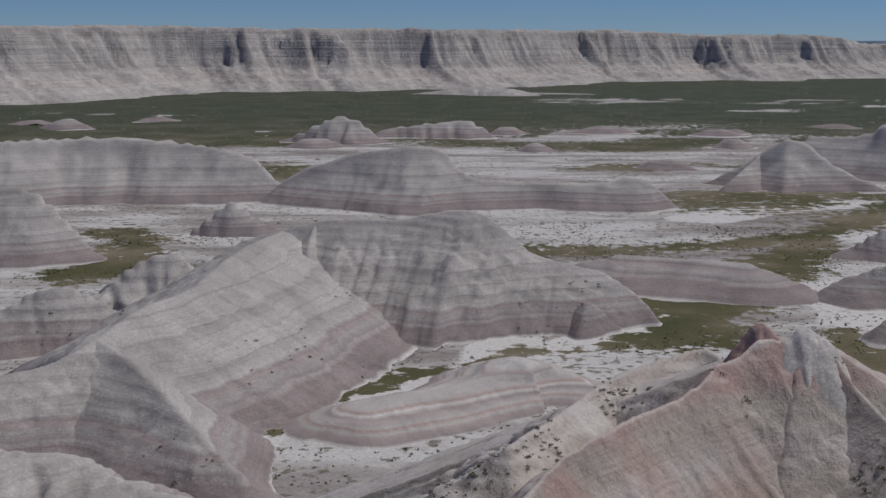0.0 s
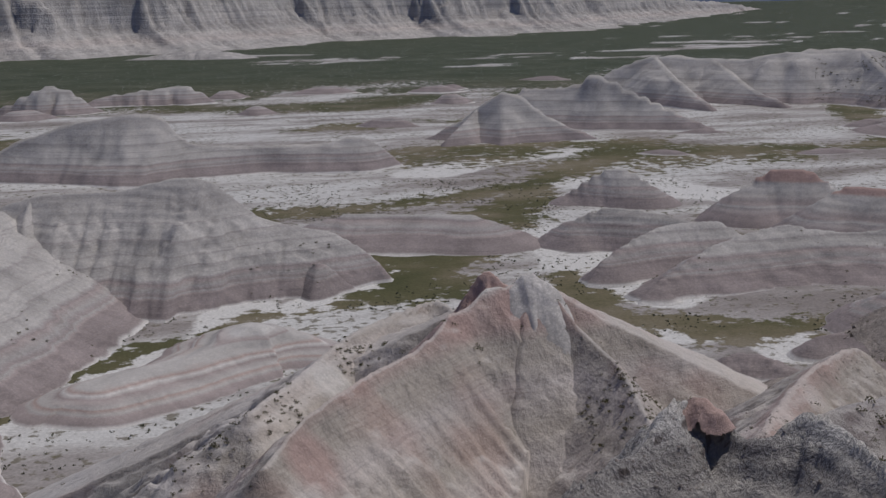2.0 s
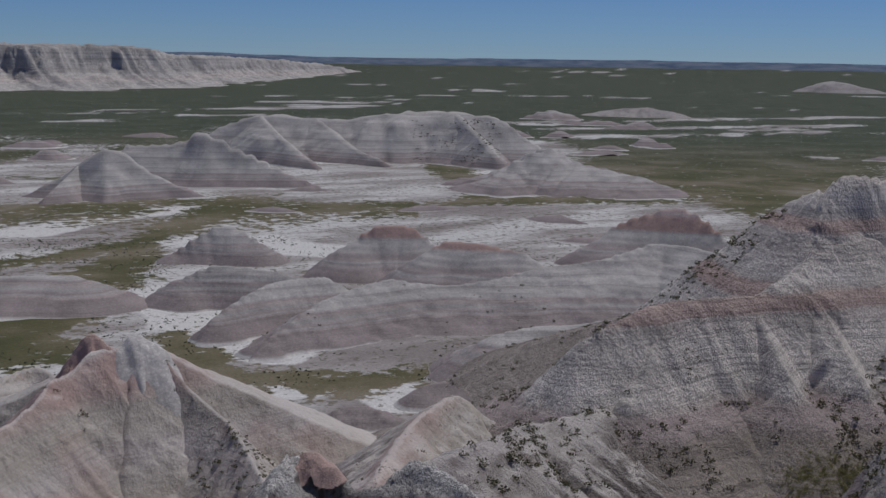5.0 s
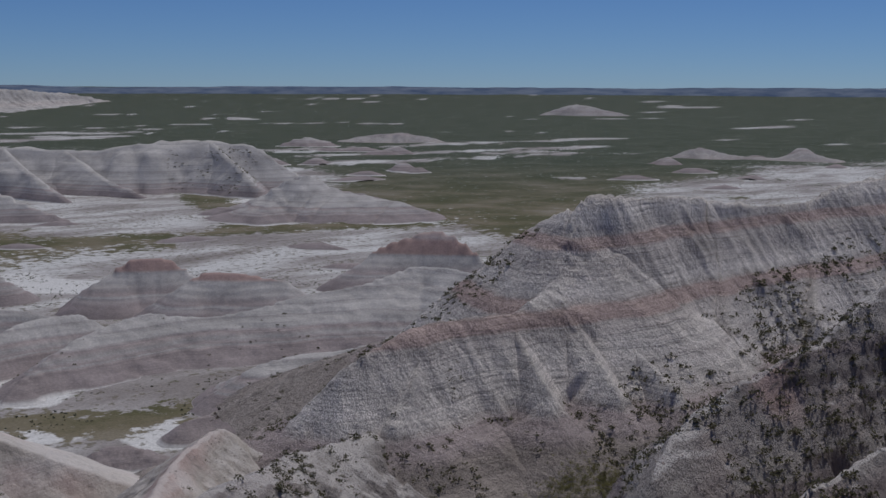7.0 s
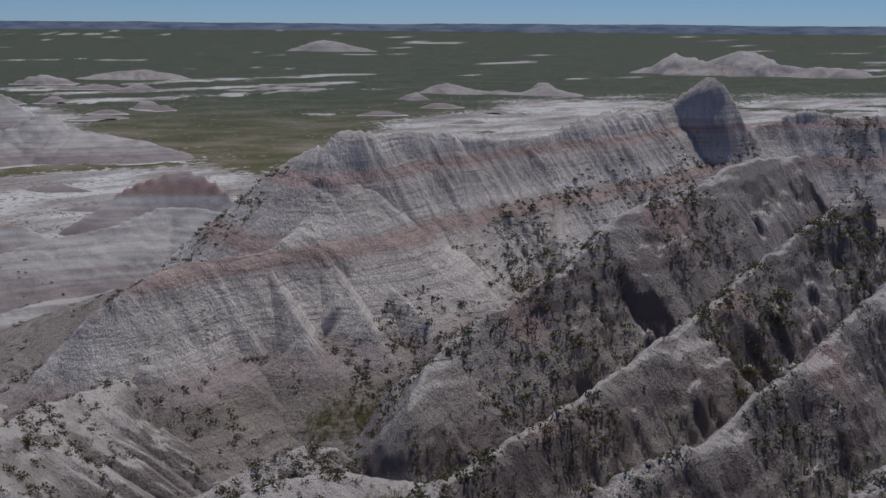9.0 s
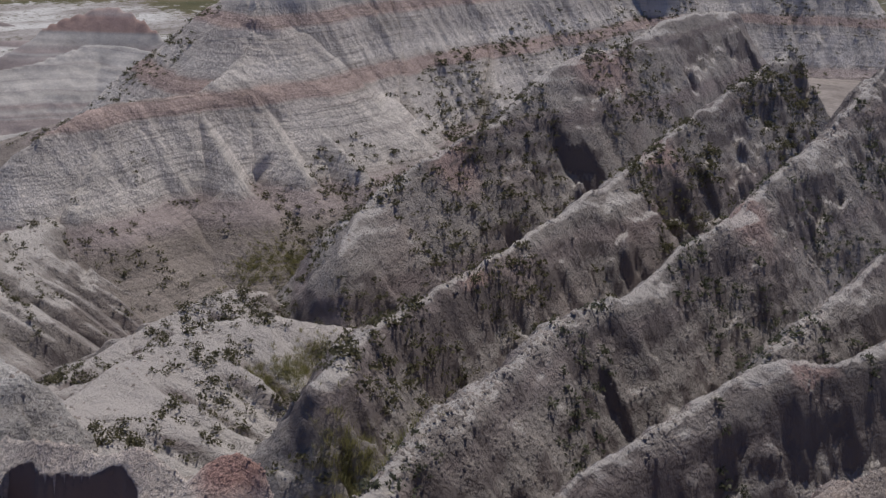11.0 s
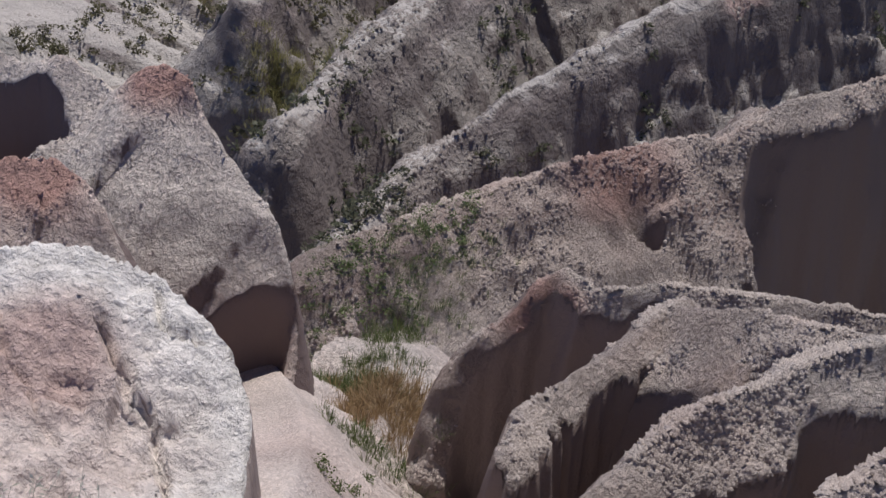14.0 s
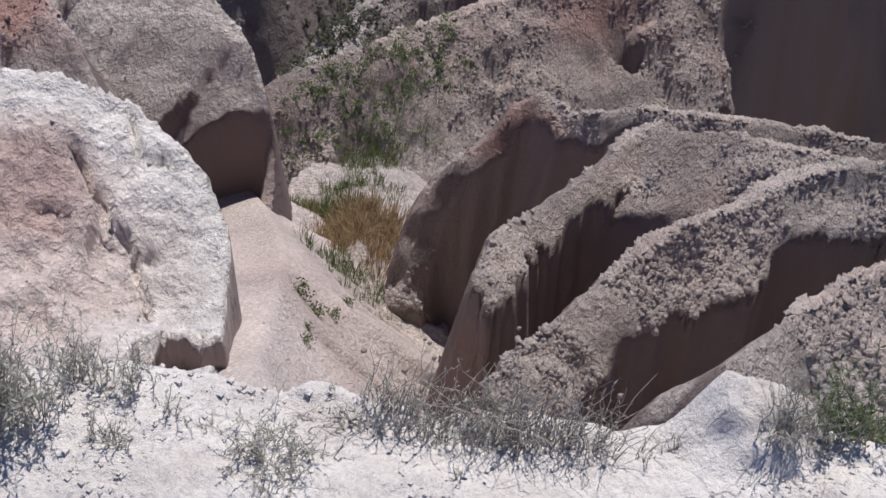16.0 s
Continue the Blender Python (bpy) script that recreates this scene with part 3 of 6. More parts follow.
# bare white alkali pans between the mounds
PANS = [
    ([(93.8, 299.6, 0), (104.7, 305.1, 0), (102.9, 279.1, 0), (102.6, 256.5, 0), (101.5, 232.1, 0)], 11),
    ([(95.1, 422.9, 0), (123, 442.7, 0), (162.1, 460.9, 0)], 13),
    ([(85.5, 209.5, 0), (97.2, 202, 0), (109.5, 196, 0), (108, 184.5, 0)], 7),
    ([(150, 385, 0), (173.7, 353.6, 0), (187.1, 323.1, 0)], 16),
    ([(369.6, 562.1, 0), (357.2, 507.9, 0), (383.7, 476.3, 0)], 15),
    ([(56.1, 273.3, 0), (31, 240.6, 0), (18.9, 243.3, 0), (13.8, 218.7, 0), (5.6, 213, 0), (-14.6, 200.6, 0), (-24.8, 183.1, 0)], 7),
]


def pan_cover(x, y):
    c = np.zeros(x.shape)
    for pts, w in PANS:
        d = near_line(x, y, pts)[0]
        c = np.maximum(c, 1 - smooth(0.5, 1.3, d / w + 0.4 * fbm(x / (1.6 * w), y / (1.6 * w), 4, 27)))
    return c


def grass_cover(x, y):
    r, az = np.hypot(x, y), np.degrees(np.arctan2(x, y))
    edge = np.interp(az, [-25, -8, 4, 12, 20, 26, 34, 40, 46, 52, 60, 75], [560, 620, 800, 900, 900, 1100, 1050, 640, 520, 700, 1000, 1150])
    plain = smooth(0.9, 1.15, r / edge + 0.12 * fbm(x / 140, y / 140, 4, 21))
    bare = fbm(x / 220, y / 70, 5, 31, 0.6) - 0.6 - 0.2 * smooth(900, 1800, r)
    plain = plain * (1 - smooth(0.0, 0.2, bare))
    c = plain
    for pts, w in CHANNELS:
        d, _, _, _, _, _ = near_line(x, y, pts)
        c = np.maximum(c, 1 - smooth(0.2, 1.7, d / w + 0.55 * fbm(x / (2.2 * w), y / (2.2 * w), 4, 23)))
    c = np.maximum(c, 0.9 * smooth(0.25, 0.7, fbm(x / 60, y / 60, 4, 37)) * smooth(380, 520, r))
    back = smooth(90, 110, np.abs(az - 30))
    return np.clip(np.maximum(c, back), 0, 1)


ground = build_ground()

# ---- hills at the horizon ----
def build_hills():
    mat = bpy.data.materials.new("hazy_hills")
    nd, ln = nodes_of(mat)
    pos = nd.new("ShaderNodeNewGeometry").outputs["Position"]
    # the haze of distance is put into the base colour as blue
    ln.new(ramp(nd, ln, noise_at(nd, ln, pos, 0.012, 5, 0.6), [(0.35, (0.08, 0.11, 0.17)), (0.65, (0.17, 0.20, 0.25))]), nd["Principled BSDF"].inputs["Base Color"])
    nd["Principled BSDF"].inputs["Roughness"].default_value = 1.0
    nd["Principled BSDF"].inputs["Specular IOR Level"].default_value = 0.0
    az, d = np.meshgrid(np.radians(np.arange(-30, 95, 0.2)), np.linspace(-1, 1, 25), indexing="ij")
    r = 4660 + 260 * d
    x, y = (r * np.sin(az)).ravel(), (r * np.cos(az)).ravel()
    t = np.degrees(az).ravel()
    top = 62 + 4.5 * fbm(t / 7, 0 * t, 4, 101)
    g = ground_z(x, y)
    z = g - 3 + (top - g + 3) * np.clip(1 - np.abs(d.ravel()) ** 1.5, 0, 1) + 1.2 * fbm(x / 60, y / 60, 3, 102)
    return tagged(new("horizon_hills", mesh_of("horizon_hills", np.stack([x, y, z], 1), grid_quads(*az.shape), mat)), "low hills along the horizon, blue with painted haze", "hills", kind="structure")


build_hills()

# ---- the far escarpment ----
landform("escarpment", [([(-546.9, 1212.3, 73.3), (-424.3, 1323.7, 75.7), (-354, 1519.3, 77.9), (-297.2, 1572.1, 78.7), (-165.7, 1641.7, 77.9), (55.7, 1739.1, 78.3), (244.2, 2015.3, 80), (342, 2061.8, 80.8), (466.6, 2129.5, 74.6), (729.4, 2244.5, 73.4), (906.6, 2490.1, 59.5), (1258.5, 2887.7, 53.6), (1649.1, 3256.2, 34.6), (1845.7, 3378.7, 6.9)], 0.2, 1.0, 0.68)],
         3.2, clay_wall, "long pale banded clay escarpment with fluted cliffs", "escarpment", gully=(0.58, 32.0, 1.0), rough=2.0, terrace=(0.7, 9), warp=(8, 90), seed=11, sink=4, cut=190,
         beds=[(-20, 0.3), (6, 0.32), (22, 0.5), (34, 0.9), (38, 1.9), (49, 1.5), (52, 0.8), (54, 1.8), (66, 1.9), (69, 0.7), (71, 1.8), (90, 1.8)])

# ---- buttes and ridges of the basin ----
BG = "buttes of the basin"
BL = "pale grey layered clay butte on the basin floor"
landform("butte", [([(-184.2, 470.2, 24), (-156.2, 480.2, 22.8), (-122.4, 490, 23.6), (-94.3, 491, 22.1), (-71.8, 486.7, 19.1), (-60.6, 484.2, 15.9), (-49.3, 477.5, 5.3)], 0.8, 0.75, 0.75)], 1.1, clay_basin,
         "long flat-topped grey clay ridge with fluted sides", "butte", BG, (0.16, 9.0, 0.7), 0.3, (0.35, 3), (3, 25), 12)
landform("butte", [([(-49, 475.5, 7.6), (-35.9, 473.6, 14.3), (-18.7, 469.6, 19.4), (2.5, 466, 22.4), (12.9, 463.8, 19.9), (20.2, 461.6, 11.3), (35.9, 460.6, 9.7), (54.6, 458.8, 9.1), (68.9, 456.8, 9.3), (83.4, 456.4, 11.5), (93.6, 454.5, 4.8), (99.8, 453.1, -1.9)], 0.8, 0.7, 0.8)],
         1.0, clay_basin, "grey clay ridge with a high flat shoulder", "butte", BG, (0.16, 9.0, 0.7), 0.3, (0.35, 3), (3, 25), 13)
landform("butte", [([(-127, 349.7, 19.1), (-115.2, 351.6, 18.9), (-105.4, 350.5, 18.2), (-97.4, 348.6, 11.3), (-89.4, 346.6, 2.8)], 0.8, 0.7, 1.0)], 0.8, clay_basin, BL, "butte", BG, (0.05, 5), 0.2, (0.6, 3), (2, 25), 14, blend=True)
landform("butte", [([(-70.5, 389.7, 0.2), (-63.5, 390.9, 5.4), (-56.5, 392, 10.1), (-49.3, 390.9, 5.4), (-40.5, 389.9, 1.4)], 0.8, 0.7, 0.9)], 0.8, clay_basin, "small grey clay cone between higher ridges", "butte", BG, (0.15, 7), 0.2, (0.6, 3), (2, 25), 15, blend=True)
landform("butte", [([(114.7, 532.8, -4.7), (133.9, 528.3, 5.6), (146.9, 524.8, 13.5), (157.3, 521.8, 21.3), (166.6, 518.9, 17.9), (174.9, 513, 10.4), (198.4, 500.1, -1)], 0.8, 0.7, 0.8),
                   ([(146.9, 524.8, 13.5), (137.1, 511.9, 8.3), (127.3, 502.1, 3.2)], 0.9, 0.9, 0.9)], 1.2, clay_basin, "pointed grey clay butte with banded foot", "butte", BG, (0.16, 9.0, 0.7), 0.3, (0.35, 3), (3, 25), 16)
landform("butte", [([(186.4, 580.8, 17.7), (207.9, 569.2, 19.2), (216.3, 561.8, 24.3), (228.7, 550.4, 17.4), (242.1, 535.8, 8.6), (257, 514.4, 0.1)], 0.8, 0.7, 0.8)], 1.3, clay_basin, BL, "butte", BG, (0.16, 9.0, 0.7), 0.3, (0.35, 3), (3, 25), 17, blend=True)
landform("butte", [([(286.5, 714.7, 17.4), (308.8, 705.4, 24.8), (337.7, 686.4, 23.6), (352.9, 678.8, 22.9), (369.7, 664, 26.8), (388.5, 653.2, 28.5), (405.5, 636.9, 28.8), (424.5, 618.3, 25.2), (432.3, 606.7, 15.8), (445, 591.3, 5.1)], 0.7, 0.65, 0.85),
                   ([(308.8, 705.4, 24.8), (300.5, 654.3, 13.6), (296, 601.1, 1.9)], 0.8, 0.8, 0.9), ([(337.7, 686.4, 23.6), (335.1, 637.3, 10.4), (337.4, 601.9, 3.3)], 0.8, 0.8, 0.9),
                   ([(405.5, 636.9, 28.8), (397.5, 600.3, 17.1), (391.2, 568.4, 5.4)], 0.8, 0.8, 0.9)], 1.6, clay_basin, "broad cluster of grey clay hills before the prairie", "butte", BG, (0.22, 12, 0.8), 0.6, (0.6, 3), (4, 40), 18)
landform("butte", [([(376.5, 551.8, -0.2), (397.1, 537.2, 13.3), (408.9, 524.5, 7.4), (427.2, 503.1, 1.3), (432.9, 484.8, -3.8)], 0.5, 0.5, 1.0)], 1.4, clay_basin, "low mauve clay mound ringed by white mud", "butte", BG, (0.4, 18), 0.3, (0.6, 3), (3, 40), 19, blend=True)
landform("butte", [([(-74.1, 756.4, 2.3), (-57.2, 757.8, 10), (-43.5, 756.8, 15.9), (-33.2, 754.3, 13.7), (-21.3, 749.7, 4.6)], 0.6, 0.6, 0.9)], 1.5, clay_basin, "reddish clay hill at the edge of the prairie", "butte", BG, (0.4, 18), 0.3, (0.5, 3), (3, 40), 20, blend=True)
landform("butte", [([(-17.3, 799.8, 5.2), (11.5, 799.9, 8.8), (36.6, 799.2, 10.3), (48.9, 793.5, 3.2)], 0.6, 0.6, 0.9)], 1.5, clay_basin, "low grey clay hill at the edge of the prairie", "butte", BG, (0.4, 18), 0.3, (0.5, 3), (3, 40), 21, blend=True)
landform("butte", [([(-18.4, 1459.9, -2.2), (66.6, 1458.5, 8.5), (111.4, 1445.7, 7.7), (152.4, 1431.9, -0.6)], 0.4, 0.4, 1.0)], 2.5, clay_wall, "low pale mound out on the prairie", "butte", BG, (0.4, 30), 0.4, (0.5, 3), (5, 60), 22)

landform("butte", [([(899.7, 667, 2.1), (920.6, 655.3, 9.4), (926.3, 629.5, 3.3), (932.8, 583, 3.1), (950.9, 572.7, 7.8), (954, 547.7, 3)], 0.4, 0.4, 1.0)], 2.2, clay_far, "low grey clay hills beyond the bluff", "butte", BG, (0.35, 14), 1.0, (0.5, 3), (5, 40), 65)
landform("butte", [([(866.3, 1099.8, 0.6), (890.7, 1080.1, 6.9), (924.2, 1051.6, 9.5), (940.8, 1023.2, 3.8)], 0.3, 0.3, 1.0)], 2.2, clay_far, "low pale clay hills at the prairie edge", "butte", BG, (0.35, 14), 1.0, (0.5, 3), (5, 40), 66)
landform("butte", [([(753.5, 1059.4, 0.2), (779.1, 1040.6, 8.9), (793.7, 1017, 1.8)], 0.35, 0.35, 1.0)], 2.0, clay_basin, "small pale clay hill at the prairie edge", "butte", BG, (0.35, 14), 1.0, (0.5, 3), (5, 40), 67, blend=True)
landform("butte", [([(335.3, 485.5, 8.6), (351.1, 480.3, 16.6), (356.5, 476.4, 18.8), (362.9, 465.2, 12.4), (378.9, 439.1, 8)], 0.4, 0.35, 1.0)], 1.3, clay_basin, "low mauve clay hill ringed by white mud", "butte", BG, (0.2, 12), 0.3, (0.5, 3), (3, 30), 68, blend=True)
landform("butte", [([(2071.6, 1883.7, 8.2), (2096.5, 1856, 20.9), (2105.2, 1830.9, 26.1), (2121.8, 1796.2, 19.1), (2145.4, 1720.4, 4.2)], 0.5, 0.5, 1.0)], 5.0, clay_far, "pale butte far out on the prairie", "butte", BG, (0.3, 40), 1.0, (0.5, 5), (8, 80), 69)
landform("butte", [([(1506.6, 743.3, 8.9), (1518.9, 717.9, 25.4), (1518.6, 670.3, 15.7), (1534.8, 632.4, 30.6), (1534.1, 579.7, 14.2), (1539.5, 504.3, 12.1)], 0.35, 0.35, 1.0)], 4.0, clay_far, "grey broken hills far beyond the bluff", "butte", BG, (0.5, 25), 2.2, (0.8, 4), (8, 40), 70)

# low mounds strewn over the flats: place of the foot, length, height
LOW = [(spot, length, high) for spots, length, high in (
    ([(664.1, 988.2, 0), (752, 920.4, 0), (750.6, 869.8, 0), (564.9, 802.1, 0), (601, 791.9, 0), (808.8, 607.6, 0), (936.6, 607.5, 0), (1017.7, 612.7, 0)], 34, 7),
    ([(659.5, 522.8, 0), (748.3, 536.8, 0), (721.7, 471.9, 0), (877.3, 498.5, 0), (638.5, 437.1, 0), (550.2, 667.4, 0), (596.9, 667, 0)], 26, 4),
    ([(429.6, 526, 0), (244.5, 507.4, -0), (257.1, 422.6, 0), (282.7, 373, 0), (259.8, 324.2, 0), (200.4, 444.2, 0)], 20, 3.5),
    ([(64, 825, 0), (128.4, 835.9, 0), (214.7, 834, 0), (302.2, 889.4, 0), (731.9, 941.5, 0), (727.4, 860, 0), (514.6, 632.9, -0), (601.6, 687.4, 0)], 32, 6),
    ([(-270, 905.4, 0), (-190.9, 952.5, 0), (-236.6, 870.8, 0), (200.3, 815.9, 0), (69.7, 694.5, 0), (122.2, 595, 0), (186.5, 718.6, 0), (-54.1, 715.3, -0)], 30, 6),
) for spot in spots]
draw = random.Random(5)
for k, ((x, y, _), length, high) in enumerate(LOW):
    ang = math.atan2(x, y) + draw.uniform(-0.5, 0.5)
    length, high = length * draw.uniform(0.6, 1.3), high * draw.uniform(0.6, 1.2)
    ex, ey = math.cos(ang) * length / 2, -math.sin(ang) * length / 2
    line = [(x - ex, y - ey, 0.25 * high), (x - 0.4 * ex, y - 0.4 * ey, high * draw.uniform(0.7, 1.0)), (x + 0.2 * ex, y + 0.2 * ey, high), (x + ex, y + ey, 0.2 * high)]
    landform("butte", [(line, 0.5, 0.45, 0.9)], max(0.7, math.hypot(x, y) / 330), clay_basin, "low grey clay mound rising from the flats", "butte", BG, (0.15, 8), 0.25, (0.6, 2), (2.5, 20), 140 + k)

# the great central butte
landform("butte", [([(-44.8, 282.5, 11.4), (-38.6, 284.4, 15), (-29.5, 284.5, 17.2), (-21.7, 284.2, 19.4), (-11.4, 282.8, 20.1), (-1.1, 281, 20.6), (9.1, 278.9, 22.7), (15.4, 277.6, 22.3), (19.1, 276.3, 20), (24.1, 274.9, 15.8), (27.8, 273.6, 13.3), (35.2, 271.7, 11.5), (41.2, 269.9, 10.4), (47, 266.9, 7.4), (51.5, 264, 3.3), (54.4, 260.4, -1.5)], 0.85, 0.6, 1.0),
                   ([(-1.1, 281, 20.6), (2, 268, 12), (5.5, 257.9, 4.7), (13.9, 246.6, -0.7)], 0.9, 0.9, 0.8), ([(-21.7, 284.2, 19.4), (-22.7, 271.1, 14), (-19, 261.3, 7.1), (-12.7, 253.7, 2.1)], 0.9, 0.9, 0.9),
                   ([(31.5, 260.1, 1.1), (37.2, 258.3, 6), (42.4, 256.5, 1.7)], 0.55, 0.55, 1.0)],
         0.45, clay_basin, "great pale clay butte with dark and pink bands", "butte", BG, (0.07, 3.4, 0.85), 0.15, (0.4, 1.6), (1.2, 9), 23, hollow=(0.5, 5.0, 0.4))
landform("butte", [([(-29.3, 282.5, 17.5), (-33.2, 261.9, 18), (-36.3, 242.3, 17.8), (-39.5, 222.5, 16.1), (-45.4, 207.1, 15.7), (-49.7, 193.7, 13.6), (-54.5, 188.3, 11.4), (-61.8, 183.9, 10.3), (-70, 178.8, 9.6)], 0.5, 0.5, 1.0),
                   ([(-49.7, 193.7, 13.6), (-44.7, 188.8, 12.3), (-35.9, 176.4, 9.8), (-29.2, 165.4, 7.3), (-22, 156.5, 3.6)], 0.6, 0.6, 1.0)],
         0.4, clay_basin, "pale grey clay ridge with smooth wide flanks", "butte", BG, (0.02, 5), 0.12, (0.3, 1.6), (1.2, 9), 24, hollow=(0.3, 4.0, 0.4))
landform("butte", [([(-62.5, 254.4, 9.8), (-56.2, 258, 14.8), (-49.4, 259.3, 16.5), (-45.2, 258.1, 12.4), (-40.9, 256.8, 9.9)], 0.7, 0.7, 1.0)], 0.5, clay_basin, "rounded grey clay knoll behind a ridge", "butte", BG, (0.3, 8), 0.12, (0.5, 2.4), (1, 14), 25, blend=True)
landform("butte", [([(-88.7, 240.1, 7.1), (-80.8, 242.9, 7.6), (-76, 245.5, 10.2), (-70.8, 247.1, 11.6), (-65.4, 247.5, 10), (-59.7, 246.9, 7.2)], 0.7, 0.7, 1.0)], 0.5, clay_basin, BL, "butte", BG, (0.05, 4), 0.12, (0.5, 2.4), (1, 14), 26, blend=True)
landform("butte", [([(-53.5, 142.3, 12.7), (-45.2, 145.1, 11.4), (-41.3, 145.3, 10.5), (-35.8, 144.6, 8.5), (-30.8, 142.7, 6.9)], 0.6, 0.6, 1.1)], 0.35, clay_basin, "low rounded pale clay mound", "butte", BG, (0.25, 7), 0.08, (0.4, 2), (0.8, 12), 27, blend=True)
landform("butte", [([(32.5, 203.4, 2.3), (26.4, 208.3, 3.7), (19.2, 210.1, 5.9), (12.5, 204.6, 4.5), (4.7, 197.9, 3.9), (-3.5, 193, 4), (-7.8, 189.8, 3.7)], 0.35, 0.3, 1.3)], 0.35, clay_dome, "low dome with curved pink and white bands", "butte", BG, (0.03, 5), 0.05, (0.8, 1.4), (0.8, 12), 28)
# low red mounds and the banded hill
landform("butte", [([(45.1, 314.8, 4.7), (53.5, 313.5, 6.4), (64.3, 309.4, 6.2), (74.7, 305, 6.4), (82.1, 301, 6.6)], 0.4, 0.3, 1.1)], 0.7, clay_basin, "long low pink clay mound", "butte", BG, (0.04, 4), 0.1, (0.5, 2), (1, 16), 29, blend=True)
landform("butte", [([(101.2, 229.7, 2.6), (113.2, 237.4, 5.8), (124.1, 243.1, 7.9), (138.4, 245.7, 9.7), (151.4, 242.6, 8), (164.2, 239, 9), (175.9, 238.1, 10.9), (185.4, 235.9, 11.4), (196.3, 233.4, 13.2), (209.2, 231.5, 15.6), (211.1, 213.2, 14.9), (211.4, 198.5, 12.3)], 0.6, 0.46, 1.0)],
         0.5, clay_basin, "broad banded pink and grey clay hill", "butte", BG, (0.05, 6, 0.7), 0.16, (0.5, 1.6), (1.4, 10), 30, hollow=(0.3, 5.0, 0.4), blend=True)
landform("butte", [([(97.4, 248.6, 4.2), (107.6, 255.3, 7), (117.9, 259.5, 9), (129.5, 259.5, 9.2)], 0.8, 0.7, 1.05)], 0.5, clay_basin, "low striped clay tongue in white mud", "butte", BG, (0.03, 4), 0.08, (0.5, 1.6), (0.8, 14), 31, blend=True)
landform("butte", [([(133.2, 196, 7), (144.2, 194.3, 8.3), (152.8, 190.2, 8.7), (162.5, 187.4, 10.6)], 0.6, 0.5, 1.1)], 0.4, clay_basin, "low banded clay mound beside the flats", "butte", BG, (0.03, 4), 0.08, (0.5, 1.4), (0.8, 12), 74, blend=True)
landform("butte", [([(110.4, 183.3, 2.9), (118.3, 183.1, 3.4), (125.9, 180.4, 3.8), (132.5, 178.1, 5.2)], 0.6, 0.6, 1.1)], 0.4, clay_basin, "low smooth grey clay mound", "butte", BG, (0.03, 4), 0.06, (0.3, 1.4), (0.8, 12), 75, blend=True)
landform("butte", [([(161.7, 304.8, 9.9), (167.9, 303.7, 13.3), (176.4, 298.8, 13), (180.5, 294, 9)], 0.8, 0.7, 1.0)], 0.6, clay_cap, "low red-topped clay mound in white mud", "butte", BG, (0.04, 4), 0.1, (0.6, 1.6), (1, 14), 32, blend=True)
landform("butte", [([(168.7, 277.8, 10), (174.1, 276.8, 12.3), (180.9, 270, 11.9), (188.6, 261, 10)], 0.7, 0.65, 1.0)], 0.6, clay_cap, "low red clay mound beside white mud", "butte", BG, (0.04, 4), 0.1, (0.6, 1.6), (1, 14), 33, blend=True)
landform("butte", [([(239.8, 288.3, 11), (249.5, 283.9, 14.9), (256.6, 277.6, 17), (259.4, 269.4, 13.7), (261.3, 259.2, 6.9)], 0.75, 0.7, 0.9)], 0.7, clay_cap, "red-capped clay pyramid above the flats", "butte", BG, (0.04, 4), 0.1, (0.6, 1.6), (1, 14), 34, blend=True)
landform("butte", [([(124.2, 346.4, 3.1), (132.8, 345.3, 8.2), (139.8, 342.6, 10.5), (146.8, 335.3, 5.8)], 0.7, 0.65, 1.0)], 0.6, clay_basin, "low mauve clay mound on the flats", "butte", BG, (0.04, 4), 0.1, (0.6, 1.6), (1, 14), 35, blend=True)
landform("butte", [([(104.1, 286.7, 5.8), (113.1, 286.5, 8.7), (124.8, 278.3, 7.8), (129, 270.8, 6.6)], 0.65, 0.65, 1.1)], 0.5, clay_basin, "low mauve banded clay mound", "butte", BG, (0.04, 4), 0.1, (0.6, 1.6), (1, 14), 36, blend=True)
landform("butte", [([(85.3, 176.5, 0.4), (91.1, 178, 2.5), (95.7, 176.7, 2.9), (98.3, 171.9, 1.5)], 0.5, 0.5, 1.2)], 0.35, clay_basin, "small mauve clay mound in a white flat", "butte", BG, (0.25, 6), 0.06, (0.5, 1.2), (0.6, 8), 37, blend=True)

